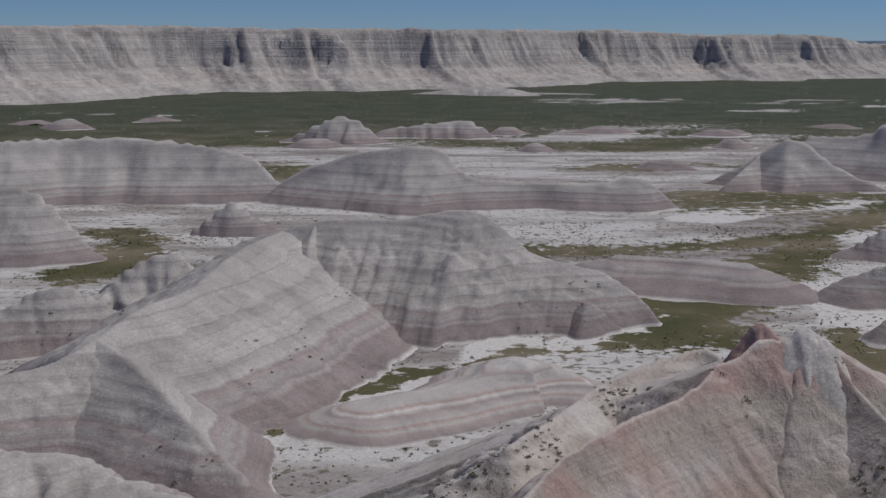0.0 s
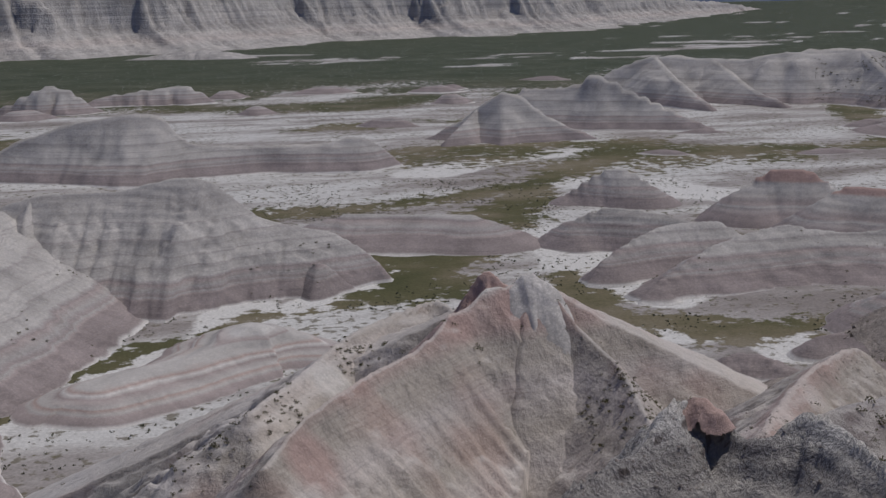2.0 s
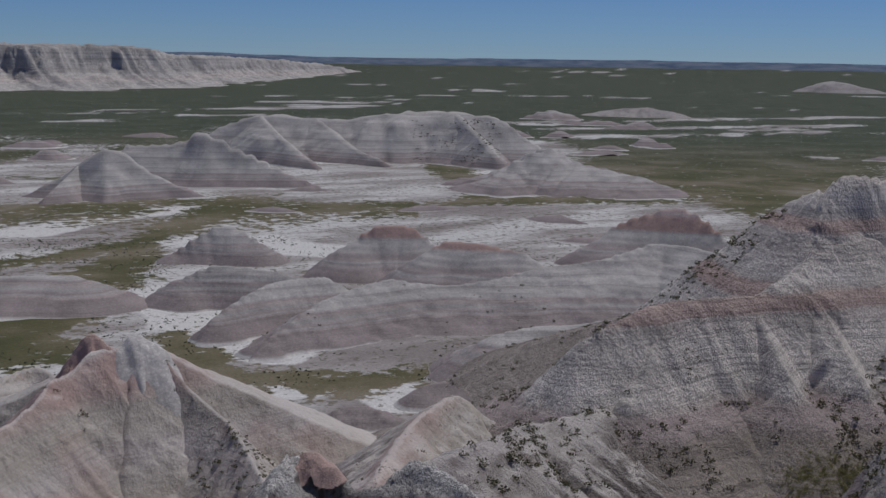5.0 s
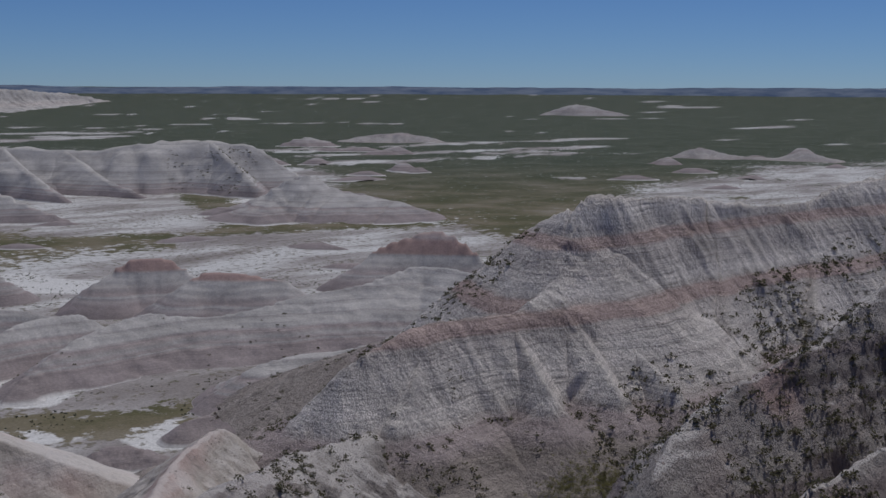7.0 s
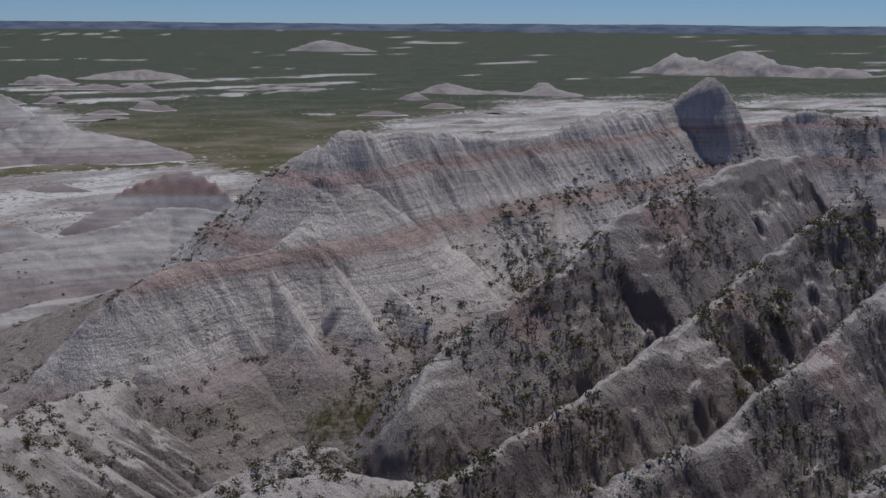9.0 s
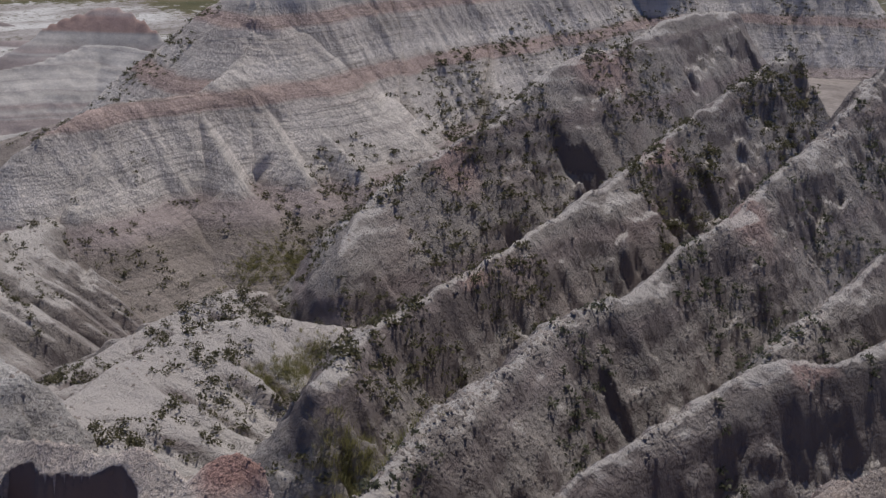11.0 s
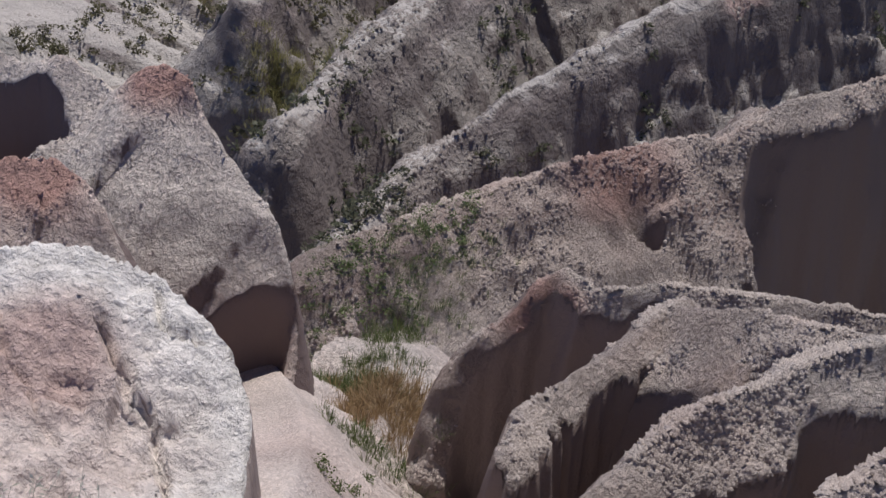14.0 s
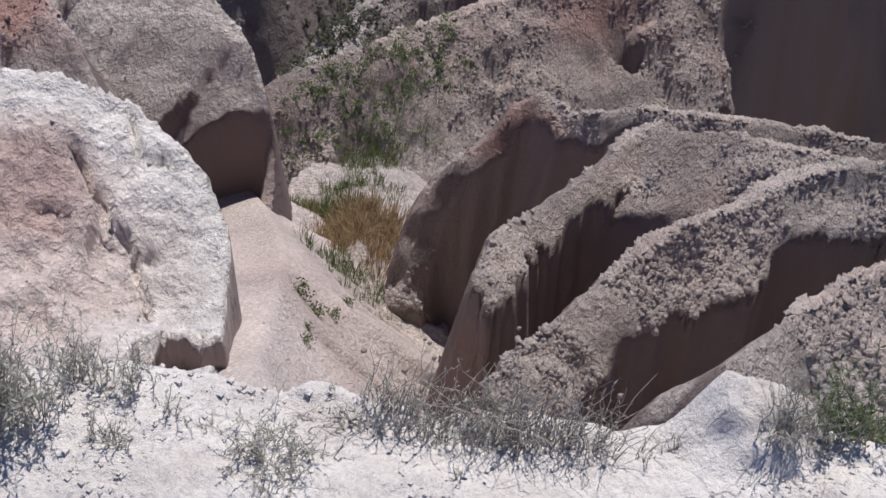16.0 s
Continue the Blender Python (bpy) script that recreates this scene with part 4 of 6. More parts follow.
# ---- spurs below the rim ----
SG = "spurs below the rim"
landform("spur", [([(30.9, 120.1, 28.8), (30, 123.4, 29.2), (26.3, 122.2, 28.9), (21.7, 119, 28.5), (16.4, 112.8, 27.7), (12.6, 107.3, 27), (8, 99.7, 26.9)], 0.75, 0.75, 0.95)], 0.374, clay_peak, "pale clay spur with a dark gully below", "spur", SG, (0.4, 3), 0.14, (0.5, 1.2), (0.6, 6), 41, hollow=(0.5, 3, 0.3))
landform("spur", [([(7.22, 79.67, 29.8), (10.01, 84.41, 30.5), (14.01, 89.91, 31.07), (17.78, 94.34, 31.16), (20.9, 97.8, 31.2), (24.2, 101.1, 31.8), (26.2, 103.7, 32.8), (28.6, 105.2, 33), (30.6, 106.7, 34.3), (32.8, 107.1, 34.2), (34.9, 107.5, 34.7), (36, 107.1, 34.2), (38.5, 102, 30.4), (39.8, 97.2, 28.6), (39.29, 89.78, 26.32)], 0.9, 0.95, 0.95), ([(34.7, 107.5, 34.5), (32.1, 101, 28.4), (29.06, 95.16, 22.2), (27.29, 92.04, 18.6)], 0.5, 0.5, 1.0)],
         0.26, clay_peak, "tall clay peak streaked red below a white knob", "spur", SG, (0.06, 1.6, 0.6), 0.2, (0.15, 1.2), (0.5, 6), 42)
landform("spur", [([(21.28, 58.23, 35.09), (23.69, 59.45, 35.23), (26.17, 60.59, 35.84), (27.99, 61.97, 36.97), (29.42, 63.52, 37.16), (31.04, 63.86, 36.99), (32.09, 63.33, 36.35), (32.64, 60.79, 35.35), (33.76, 60.17, 35.91), (35.78, 60.17, 36.93), (36.5, 58.56, 36.89), (36.48, 55, 36.3), (36.4, 50.19, 36.29), (35.63, 47.02, 36.31)], 0.9, 1.1, 0.9)],
         0.239, clay_crag, "dark craggy clay spur with a small red dome", "spur", SG, (0.6, 2.2, 0.95), 0.25, (0.7, 1.0), (0.5, 4), 43, lump=0.35)
landform("spur", [([(60.1, 89.7, 29), (58.1, 89.9, 30.7), (54.4, 87.5, 31), (48.31, 81.8, 31.45), (42.4, 74.82, 32.01), (37.69, 68.29, 32.94)], 0.8, 0.8, 1.0)], 0.299, clay_peak, "pale clay spur with a white crest", "spur", SG, (0.4, 2.5), 0.15, (0.1, 1.2), (0.5, 6), 44, lump=0.3, hollow=(0.6, 2.5, 0.25))
landform("spur", [([(40.74, 68.85, 33.12), (47.44, 71.73, 32.7), (50.98, 74.17, 32.14), (55.52, 77.09, 31.54), (62.5, 80.6, 30.4), (69, 83.1, 29.7)], 0.6, 0.7, 1.0)], 0.299, clay_rim, "grey clay apron dotted with shrubs", "spur", SG, (0.1, 4), 0.15, (0.1, 1.2), (0.5, 6), 45, lump=0.3, hollow=(0.6, 3, 0.3))
# the knob and the red crag on the peak
peak = [o for o in scene.objects if o.name.startswith("spur") and "knob" in o.get("label", "")][0]
clay_red = clay("red_clay", [(20, RED), (34, (0.50, 0.36, 0.32)), (40, (0.50, 0.36, 0.32))], 2, 0.8, 0.15, 0.04)
landform("knob", [([(33.5, 107.5, 34.3), (34.2, 107.5, 35), (35.2, 107.4, 35.1), (36, 107.1, 34.5)], 0.5, 0.5, (0.8, 1.2))], 0.16, clay("knob_clay", [(20, PALE), (40, CREAM)], 2, 0.6, 0.3, 0.02), "", "", "", (0.1, 2), 0.04, (0.1, 1), (0.2, 3), 71, cut=7.0, part_of=peak)
landform("crag", [([(29.6, 109, 33.5), (30.5, 109.2, 34.8), (31.6, 109.1, 35.2), (32.6, 108.6, 34.2)], 1.0, 1.0, (0.5, 1.3))], 0.14, clay_red, "", "", "", (0.5, 1.2), 0.12, (0.3, 0.8), (0.3, 2), 72, cut=7.0, part_of=peak)
crag = [o for o in scene.objects if "red dome" in o.get("label", "")][0]
landform("dome", [([(29.97, 63.7, 36.82), (30.57, 63.64, 37.25), (31.16, 63.35, 37.19), (31.52, 62.95, 36.71)], 0.4, 0.4, (0.5, 1.3))], 0.1, clay_red, "", "", "", (0.1, 1), 0.02, (0.1, 1), (0.1, 2), 73, cut=1.3, part_of=crag)
# the fluted bluff
landform("bluff", [([(69.6, 87.7, 34.7), (75.4, 88.2, 36.5), (79.4, 88.7, 37.2), (85.4, 88.6, 37.3), (91.4, 88.2, 37), (96.5, 88.6, 38.2), (99.9, 89.3, 39.2), (102.8, 90.6, 40.7), (105.5, 92, 43.5), (108.1, 93.6, 46.7), (112.7, 94.3, 47.9), (120.3, 94.5, 46.9), (128, 94.3, 46.8), (142.3, 93, 45), (154.7, 92, 44.8), (165.6, 93.1, 46.5), (177.3, 92.5, 46.8), (200, 96.3, 46.7), (206.8, 91.1, 50.5), (210.2, 88.2, 46.6), (213.6, 85.2, 42.6), (222.3, 79.4, 45.4), (228.5, 73.5, 44.2), (236.8, 62.8, 44.5)], 0.9, 1.0, 0.95),
                   ([(108.1, 93.6, 46.7), (105.5, 90.5, 41.7), (103.3, 86.1, 36.8), (101.7, 79.4, 33.1), (99.4, 72.5, 30.6)], 1.0, 1.0, 1.0), ([(120.3, 94.5, 46.9), (117.7, 89.7, 40.7), (114.6, 83.9, 34.5), (110.7, 77.2, 30.9)], 1.0, 1.0, 1.0),
                   ([(91.4, 88.2, 37), (89.4, 83.8, 34.2), (87.2, 78.7, 31.4)], 1.0, 1.0, 1.0), ([(80.9, 88.7, 37.3), (76.4, 85.3, 34.1), (72, 81.9, 30.7)], 1.0, 1.0, 1.0), ([(99.9, 89.3, 39.2), (97.2, 83.2, 34.9), (94.1, 76.1, 31)], 1.0, 1.0, 1.0),
                   ([(133.3, 93.8, 46.1), (127.1, 87, 38.1), (119, 79.3, 32)], 1.0, 1.0, 1.0), ([(154.7, 92, 44.8), (146.6, 86, 37.8), (135.9, 78.6, 31.9)], 1.0, 1.0, 1.0), ([(108.1, 95, 46.4), (109.3, 105.6, 41.3), (113.5, 112.7, 35.9), (117.8, 119.8, 30.2)], 0.7, 0.7, 1.0)],
         0.36, clay_bluff, "high fluted clay bluff with red beds and shrubs", "bluff", SG, (0.26, 4.2, 0.9), 0.22, (0.3, 1.1), (0.3, 7), 46, cut=36, blend=True,
         beds=[(0, 0.5), (26, 0.55), (27.8, 0.6), (28, 0.4), (28.9, 0.45), (29.2, 1.2), (35.8, 1.15), (36.2, 0.8), (37.3, 0.8), (37.6, 1.2), (41.8, 1.3), (42.3, 0.8), (43.2, 0.8), (43.6, 1.7), (60, 1.7)])
bluff = [o for o in scene.objects if o.name.startswith("bluff")][0]
for line, seed in (([(198.6, 97, 44.5), (200.9, 94.4, 47.5), (203.3, 91.6, 50.6), (205, 90.2, 51.4), (207, 88.2, 50.1), (208.9, 86.3, 45.7)], 77), ([(175.5, 104, 42.1), (177.2, 103, 44.1), (178.2, 101.3, 44.3), (179.9, 100.4, 42.3)], 78), ([(185.2, 103.2, 44.2), (187.8, 100.5, 45.9), (189.1, 98.1, 46.9), (191, 96.4, 44.3)], 79), ([(208.3, 92.6, 40.6), (210.7, 89.7, 43.1), (213.5, 85.6, 41.9), (216.6, 83, 43.7)], 80)):
    landform("crag", [(line, 1.3, 1.5, (0.5, 2.2))], 0.5, clay_bluff, "", "", "", (0.5, 2.2, 0.95), 0.8, (0.9, 1.4), (0.5, 5), seed, cut=16, part_of=bluff)
landform("apron", [([(65.4, 91.2, 28.9), (71.9, 90.5, 28.7), (78.3, 89.4, 28.5), (88.9, 85.1, 28.2), (97.1, 81.0, 28.5), (102.0, 78.3, 27.2)], 0.5, 0.5, 1.0)], 0.45, clay_bluff, "grey clay slope below the bluff dotted with shrubs", "slope", SG, (0.12, 7), 0.2, (0.3, 1.3), (0.6, 8), 61, cut=34, lump=0.25)
landform("spur", [([(59.74, 53.21, 32.32), (56.78, 53.48, 32.54), (53.61, 53.87, 32.09), (48.37, 53.33, 31.73), (42.69, 51.64, 31.73), (37.28, 49.54, 32.09), (32.2, 47.03, 32.81)], 0.6, 0.8, 1.0)], 0.239, clay_rim, "pale rounded clay spur dotted with shrubs", "spur", SG, (0.35, 3), 0.08, (0.1, 1.2), (0.5, 5), 62, lump=0.35, hollow=(0.5, 3.0, 0.35))
landform("slope", [([(56.17, 48.17, 32.71), (52.4, 49.38, 32.95), (49.36, 49.64, 32.89), (44.31, 48.91, 32.76), (38.82, 47.05, 33.03), (33.63, 44.78, 33.66)], 0.33, 0.8, 1.0)], 0.34, clay_rim, "grey gullied clay slope with shrubs", "slope", SG, (0.3, 6), 0.2, (0.1, 1.2), (0.5, 5), 76, lump=0.25, cut=34)
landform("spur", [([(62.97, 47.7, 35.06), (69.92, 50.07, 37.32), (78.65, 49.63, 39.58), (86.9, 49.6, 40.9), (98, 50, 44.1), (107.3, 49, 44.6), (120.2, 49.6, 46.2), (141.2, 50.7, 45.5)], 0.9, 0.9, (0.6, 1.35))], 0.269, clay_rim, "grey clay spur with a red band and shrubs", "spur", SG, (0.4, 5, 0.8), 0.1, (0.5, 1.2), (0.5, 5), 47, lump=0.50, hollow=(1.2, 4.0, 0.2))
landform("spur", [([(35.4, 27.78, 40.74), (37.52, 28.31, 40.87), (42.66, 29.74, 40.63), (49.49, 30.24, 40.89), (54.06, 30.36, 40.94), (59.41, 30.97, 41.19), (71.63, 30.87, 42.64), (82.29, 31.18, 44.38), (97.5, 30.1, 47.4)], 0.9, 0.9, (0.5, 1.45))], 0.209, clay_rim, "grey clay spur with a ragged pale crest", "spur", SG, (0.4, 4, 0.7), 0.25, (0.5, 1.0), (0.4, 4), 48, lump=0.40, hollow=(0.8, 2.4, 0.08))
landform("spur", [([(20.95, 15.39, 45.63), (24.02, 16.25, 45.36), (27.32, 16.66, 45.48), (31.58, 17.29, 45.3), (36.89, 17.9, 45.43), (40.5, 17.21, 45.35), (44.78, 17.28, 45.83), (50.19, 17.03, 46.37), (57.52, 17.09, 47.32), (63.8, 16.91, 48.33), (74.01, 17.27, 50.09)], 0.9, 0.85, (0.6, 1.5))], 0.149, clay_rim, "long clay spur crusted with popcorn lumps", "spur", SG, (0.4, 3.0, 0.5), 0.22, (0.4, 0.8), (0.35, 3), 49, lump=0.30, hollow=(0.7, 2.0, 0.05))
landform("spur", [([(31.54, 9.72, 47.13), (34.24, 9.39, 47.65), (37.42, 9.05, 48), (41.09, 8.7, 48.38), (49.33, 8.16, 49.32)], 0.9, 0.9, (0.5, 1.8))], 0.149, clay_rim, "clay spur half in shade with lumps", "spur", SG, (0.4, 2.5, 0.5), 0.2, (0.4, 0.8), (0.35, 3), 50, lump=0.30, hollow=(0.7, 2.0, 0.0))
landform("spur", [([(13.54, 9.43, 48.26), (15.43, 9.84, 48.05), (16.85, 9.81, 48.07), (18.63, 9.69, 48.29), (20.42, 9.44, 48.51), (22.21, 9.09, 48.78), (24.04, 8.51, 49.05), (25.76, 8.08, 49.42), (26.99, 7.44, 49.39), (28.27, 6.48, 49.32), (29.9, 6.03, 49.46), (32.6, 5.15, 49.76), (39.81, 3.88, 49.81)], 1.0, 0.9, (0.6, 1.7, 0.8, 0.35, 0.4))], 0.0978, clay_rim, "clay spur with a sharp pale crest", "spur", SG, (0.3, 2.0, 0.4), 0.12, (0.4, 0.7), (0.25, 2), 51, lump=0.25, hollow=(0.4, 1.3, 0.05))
landform("spur", [([(10.746, 7.317, 50.888), (11.551, 7.179, 50.952), (12.154, 6.949, 50.915), (13.172, 6.748, 50.806), (13.95, 6.28, 50.9), (14.71, 5.77, 51.02), (15.46, 5.15, 51.2), (16.17, 4.57, 51.35), (16.83, 4, 51.27), (17.63, 3.62, 51.6), (18.35, 3.06, 51.71), (19.34, 2.46, 51.78), (21.98, 0.95, 52.02)], 1.0, 0.85, (4.0, 3.0, 0.6, 0.3, 0.38))], 0.0633, clay_crust, "clay spur with a red patch and a shaded wall", "spur", SG, (0.2, 1.6), 0.08, (0.4, 0.5), (0.2, 1.5), 52, lump=0.13, hollow=(0.45, 1.2, 0.2))
landform("spur", [([(7.374, 9.719, 54.29), (7.411, 8.794, 54.483), (7.436, 8.375, 54.474), (7.513, 8.035, 54.674), (7.568, 7.705, 54.605), (7.58, 7.41, 54.507), (7.561, 7.141, 54.766), (7.582, 6.823, 54.942), (7.56, 6.546, 54.937), (7.377, 6.143, 54.68), (7.247, 5.668, 54.413), (7.155, 5.293, 54.212), (7.003, 4.992, 53.906), (6.922, 4.846, 53.597), (6.807, 4.749, 53.325), (6.624, 4.662, 53.089)], 4.0, 0.72, (2.2, 5.0, 0.05, 0.12, 0.72))], 0.0368, clay_near, "pink popcorn clay dome with a steep shaded side", "spur", SG, (0.15, 0.7), 0.03, (0.2, 0.4), (0.06, 1.0), 53, lump=0.10, niche=(6.85, 8.45, 0.42, 0.95, 1.3))
landform("spur", [([(5.079, 7.063, 54.985), (5.299, 6.646, 55.082), (5.536, 6.318, 55.108), (5.683, 6.186, 55.077), (5.684, 5.91, 55.002), (5.622, 5.691, 54.873), (5.542, 5.489, 54.702), (5.366, 5.096, 54.425)], 3.0, 0.7, (2.0, 2.5, 0.05))], 0.0368, clay_near, "red-topped popcorn clay hump", "spur", SG, (0.15, 0.7), 0.03, (0.2, 0.4), (0.06, 1.0), 54, lump=0.10)
landform("spur", [([(6.842, 5.044, 52.971), (6.221, 4.366, 53.397), (5.449, 3.724, 53.977), (4.607, 3.184, 54.558), (3.907, 2.789, 54.99), (3.218, 2.376, 55.478), (2.594, 1.958, 55.986)], 1.1, 0.3, 1.0)], 0.0403, clay_fan, "smooth pale pink clay fan below a dome", "spur", SG, (0.1, 0.6), 0.01, (0.1, 0.3), (0.06, 0.8), 64, cut=2.6)
landform("gully_floor", [([(5.511, 3.446, 53.166), (6.299, 3.69, 52.872), (7.039, 4.008, 52.584), (7.833, 4.432, 52.271), (8.629, 4.852, 52.03)], 0.6, 0.6, 1.0)], 0.05, clay_near, "silted pink gully floor with grass", "gully", SG, (0.1, 0.6), 0.03, (0.1, 0.3), (0.1, 0.8), 63, cut=0.9)
landform("spur", [([(3.026, 5.525, 55.643), (3.515, 5.107, 55.815), (3.92, 4.674, 55.887), (4.1, 4.517, 55.873), (4.238, 4.317, 55.818), (4.356, 4.053, 55.731), (4.368, 3.739, 55.627), (4.272, 3.384, 55.496), (4.009, 3.071, 55.394), (3.755, 2.909, 55.303), (3.385, 2.652, 55.477), (2.887, 2.314, 55.825), (2.349, 2.023, 56.257)], 12.0, 0.05, (9.0, 8.0, 0.1))], 0.026, clay_white, "white and pink clay shoulder with a broken edge", "spur", SG, (0.25, 0.9), 0.05, (0.5, 0.25), (0.12, 0.8), 55, lump=0.035, hollow=(0.06, 0.35, 0.45), cut=4.5, blend=True, niche=(3.127, 2.651, 0.30, 0.26, 0.9), cracks=[([(3.92, 4.02), (3.794, 3.795), (3.708, 3.654), (3.666, 3.532), (3.461, 3.268), (3.309, 3.085)], 0.035, 0.10), ([(4.3, 3.95), (4.12, 3.75), (4.2, 3.6)], 0.03, 0.08), ([(3.5, 4.4), (3.35, 4.1), (3.2, 3.7)], 0.02, 0.04)])
landform("spur", [([(6.801, 3.391, 52.793), (7.22, 3.446, 53.521), (7.55, 3.2, 53.903), (7.879, 2.913, 54.309), (7.788, 2.567, 54.309), (7.931, 2.082, 54.489), (8.16, 1.516, 54.514), (8.336, 1.034, 54.55), (8.589, 0.437, 54.523), (8.987, -0.492, 54.488)], 1.0, 1.2, (0.16, 5.0))], 0.0345, clay_crust, "dark red clay ridge with crusted top", "spur", SG, (0.3, 0.7), 0.03, (0.3, 0.4), (0.06, 1.0), 57, lump=0.06, hollow=(0.15, 0.6, 0.3))
landform("spur", [([(5.302, 2.092, 54.774), (5.691, 2.196, 54.767), (6.143, 2.124, 54.708), (6.621, 1.942, 54.802), (7.062, 1.848, 54.868), (7.394, 1.759, 54.836)], 1.2, 0.8, (0.16, 9.0, 0.1)),
                  ([(7.108, 1.665, 54.925), (6.992, 1.233, 55.195), (6.852, 0.81, 55.385), (6.896, 0.238, 55.494), (6.992, -0.331, 55.619)], 0.8, 0.8, (0.5, 4.0))], 0.0299, clay_crust, "lumpy popcorn clay ridge", "spur", SG, (0.3, 0.6), 0.03, (0.3, 0.3), (0.06, 0.8), 58, lump=0.06, hollow=(0.15, 0.6, 0.3))
landform("spur", [([(4.456, 1.495, 55.215), (4.703, 1.376, 55.295), (4.933, 1.293, 55.372), (5.279, 1.138, 55.535), (5.736, 0.856, 55.61), (6.075, 0.547, 55.787), (6.296, 0.218, 55.886), (6.595, -0.258, 56.005)], 1.2, 0.75, (0.30, 9.0, 0.12))], 0.0276, clay_crust, "popcorn clay ridge with a dark undercut face", "spur", SG, (0.3, 0.6), 0.03, (0.3, 0.3), (0.06, 0.8), 59, lump=0.06, hollow=(0.15, 0.6, 0.35))
landform("spur", [([(2.986, 0.291, 57.15), (3.292, 0.231, 57.056), (3.597, 0.151, 57.019), (4, -0.007, 56.966), (4.589, -0.324, 56.851)], 2.5, 0.9, (0.45, 4.0))], 0.0253, clay_crust, "crusted clay shoulder with weeds", "spur", SG, (0.3, 0.5), 0.02, (0.3, 0.3), (0.06, 0.6), 60, lump=0.05)


# ---- the rim at the camera's feet ----
def rim_edge(az):
    return np.interp(az, [38.0, 41.1, 48.4, 55.1, 61.2, 65.9, 71.3, 75.2, 79.0, 81.7, 83.4, 85.2, 88.3, 90.6, 94.1], [1.519, 1.504, 1.44, 1.415, 1.41, 1.414, 1.427, 1.438, 1.452, 1.498, 1.555, 1.604, 1.62, 1.61, 1.67])


def rim_z(x, y):
    r, az = np.hypot(x, y), np.degrees(np.arctan2(x, y))
    over = r - rim_edge(az) - 0.022 * fbm(x * 8, y * 8, 4, 91)
    z = 58.40 + 0.012 * fbm(x * 2.2, y * 2.2, 3, 90) - np.where(over > 0, 1.4 * over + 2.5 * over ** 2, 0) - 0.03 * smooth(-0.25, 0.0, over)
    crumbs = smooth(-0.3, 0.4, fbm(x * 3, y * 3, 2, 95))
    z = z + 0.014 * cells(x / 0.045, y / 0.045, 5) * crumbs + 0.009 * cells(x / 0.016, y / 0.016, 6) * (0.3 + 0.7 * crumbs)
    bump = 0.075 * (1 + 0.5 * fbm(x * 16, y * 16, 3, 96)) * np.exp(-(((x - 1.596) / 0.13) ** 4 + ((y - 0.109) / 0.10) ** 4))
    return z + bump + 0.004 * fbm(x * 40, y * 40, 3, 92)


def rim_material():
    mat = bpy.data.materials.new("cracked_white_mud")
    nd, ln = nodes_of(mat)
    bsdf = nd["Principled BSDF"]
    pos = nd.new("ShaderNodeNewGeometry").outputs["Position"]
    wide, fine = noise_at(nd, ln, pos, 5.0, 5, 0.6), noise_at(nd, ln, pos, 90.0, 5, 0.7)
    shift = add(nd, "ShaderNodeTexNoise", Scale=14.0, Detail=4.0)
    ln.new(pos, shift.inputs["Vector"])
    moved = nd.new("ShaderNodeVectorMath")
    moved.operation = "MULTIPLY_ADD"
    moved.inputs[1].default_value = (0.07,) * 3
    ln.new(shift.outputs["Color"], moved.inputs[0])
    ln.new(pos, moved.inputs[2])
    vor = add(nd, "ShaderNodeTexVoronoi", Scale=17.0)
    vor.feature = "DISTANCE_TO_EDGE"
    ln.new(moved.outputs[0], vor.inputs["Vector"])
    gap = ramp(nd, ln, vor.outputs["Distance"], [(0.0, 0.0), (0.07, 1.0)])
    gap = mixc(nd, ln, ramp(nd, ln, wide, [(0.54, 1.0), (0.68, 0.1)]), gap, (1.0, 1.0, 1.0))
    col = ramp(nd, ln, wide, [(0.3, (0.60, 0.545, 0.505)), (0.55, (0.74, 0.695, 0.655)), (0.75, (0.79, 0.75, 0.715))])
    col = mixc(nd, ln, 1.0, col, ramp(nd, ln, fine, [(0.3, 0.78), (0.55, 1.0), (0.7, 1.06)]), "MULTIPLY")
    col = mixc(nd, ln, gap, (0.34, 0.30, 0.275), col)
    ln.new(col, bsdf.inputs["Base Color"])
    bsdf.inputs["Roughness"].default_value = 0.95
    bsdf.inputs["Specular IOR Level"].default_value = 0.1
    h = maths(nd, ln, "ADD", maths(nd, ln, "MULTIPLY", gap, 0.7), fine)
    bm = add(nd, "ShaderNodeBump", Strength=1.0, Distance=0.008)
    ln.new(h, bm.inputs["Height"])
    ln.new(bm.outputs[0], bsdf.inputs["Normal"])
    return mat


mat_rim = rim_material()


def build_rim():
    az, r = np.meshgrid(np.radians(np.concatenate([np.arange(-100, 30, 4.0), np.arange(30, 100, 0.42), np.arange(100, 258, 4.0), [260.0]])), np.concatenate([np.arange(0.0, 0.95, 0.05), np.arange(0.95, 2.3, 0.0075)]), indexing="ij")
    x, y = (r * np.sin(az)).ravel(), (r * np.cos(az)).ravel()
    me = mesh_of("rim_ledge", np.stack([x, y, rim_z(x, y)], 1), grid_quads(*az.shape), mat_rim)
    return tagged(new("rim_ledge", me), "white crusted clay ledge at the rim", "ledge", kind="structure")


rim = build_rim()

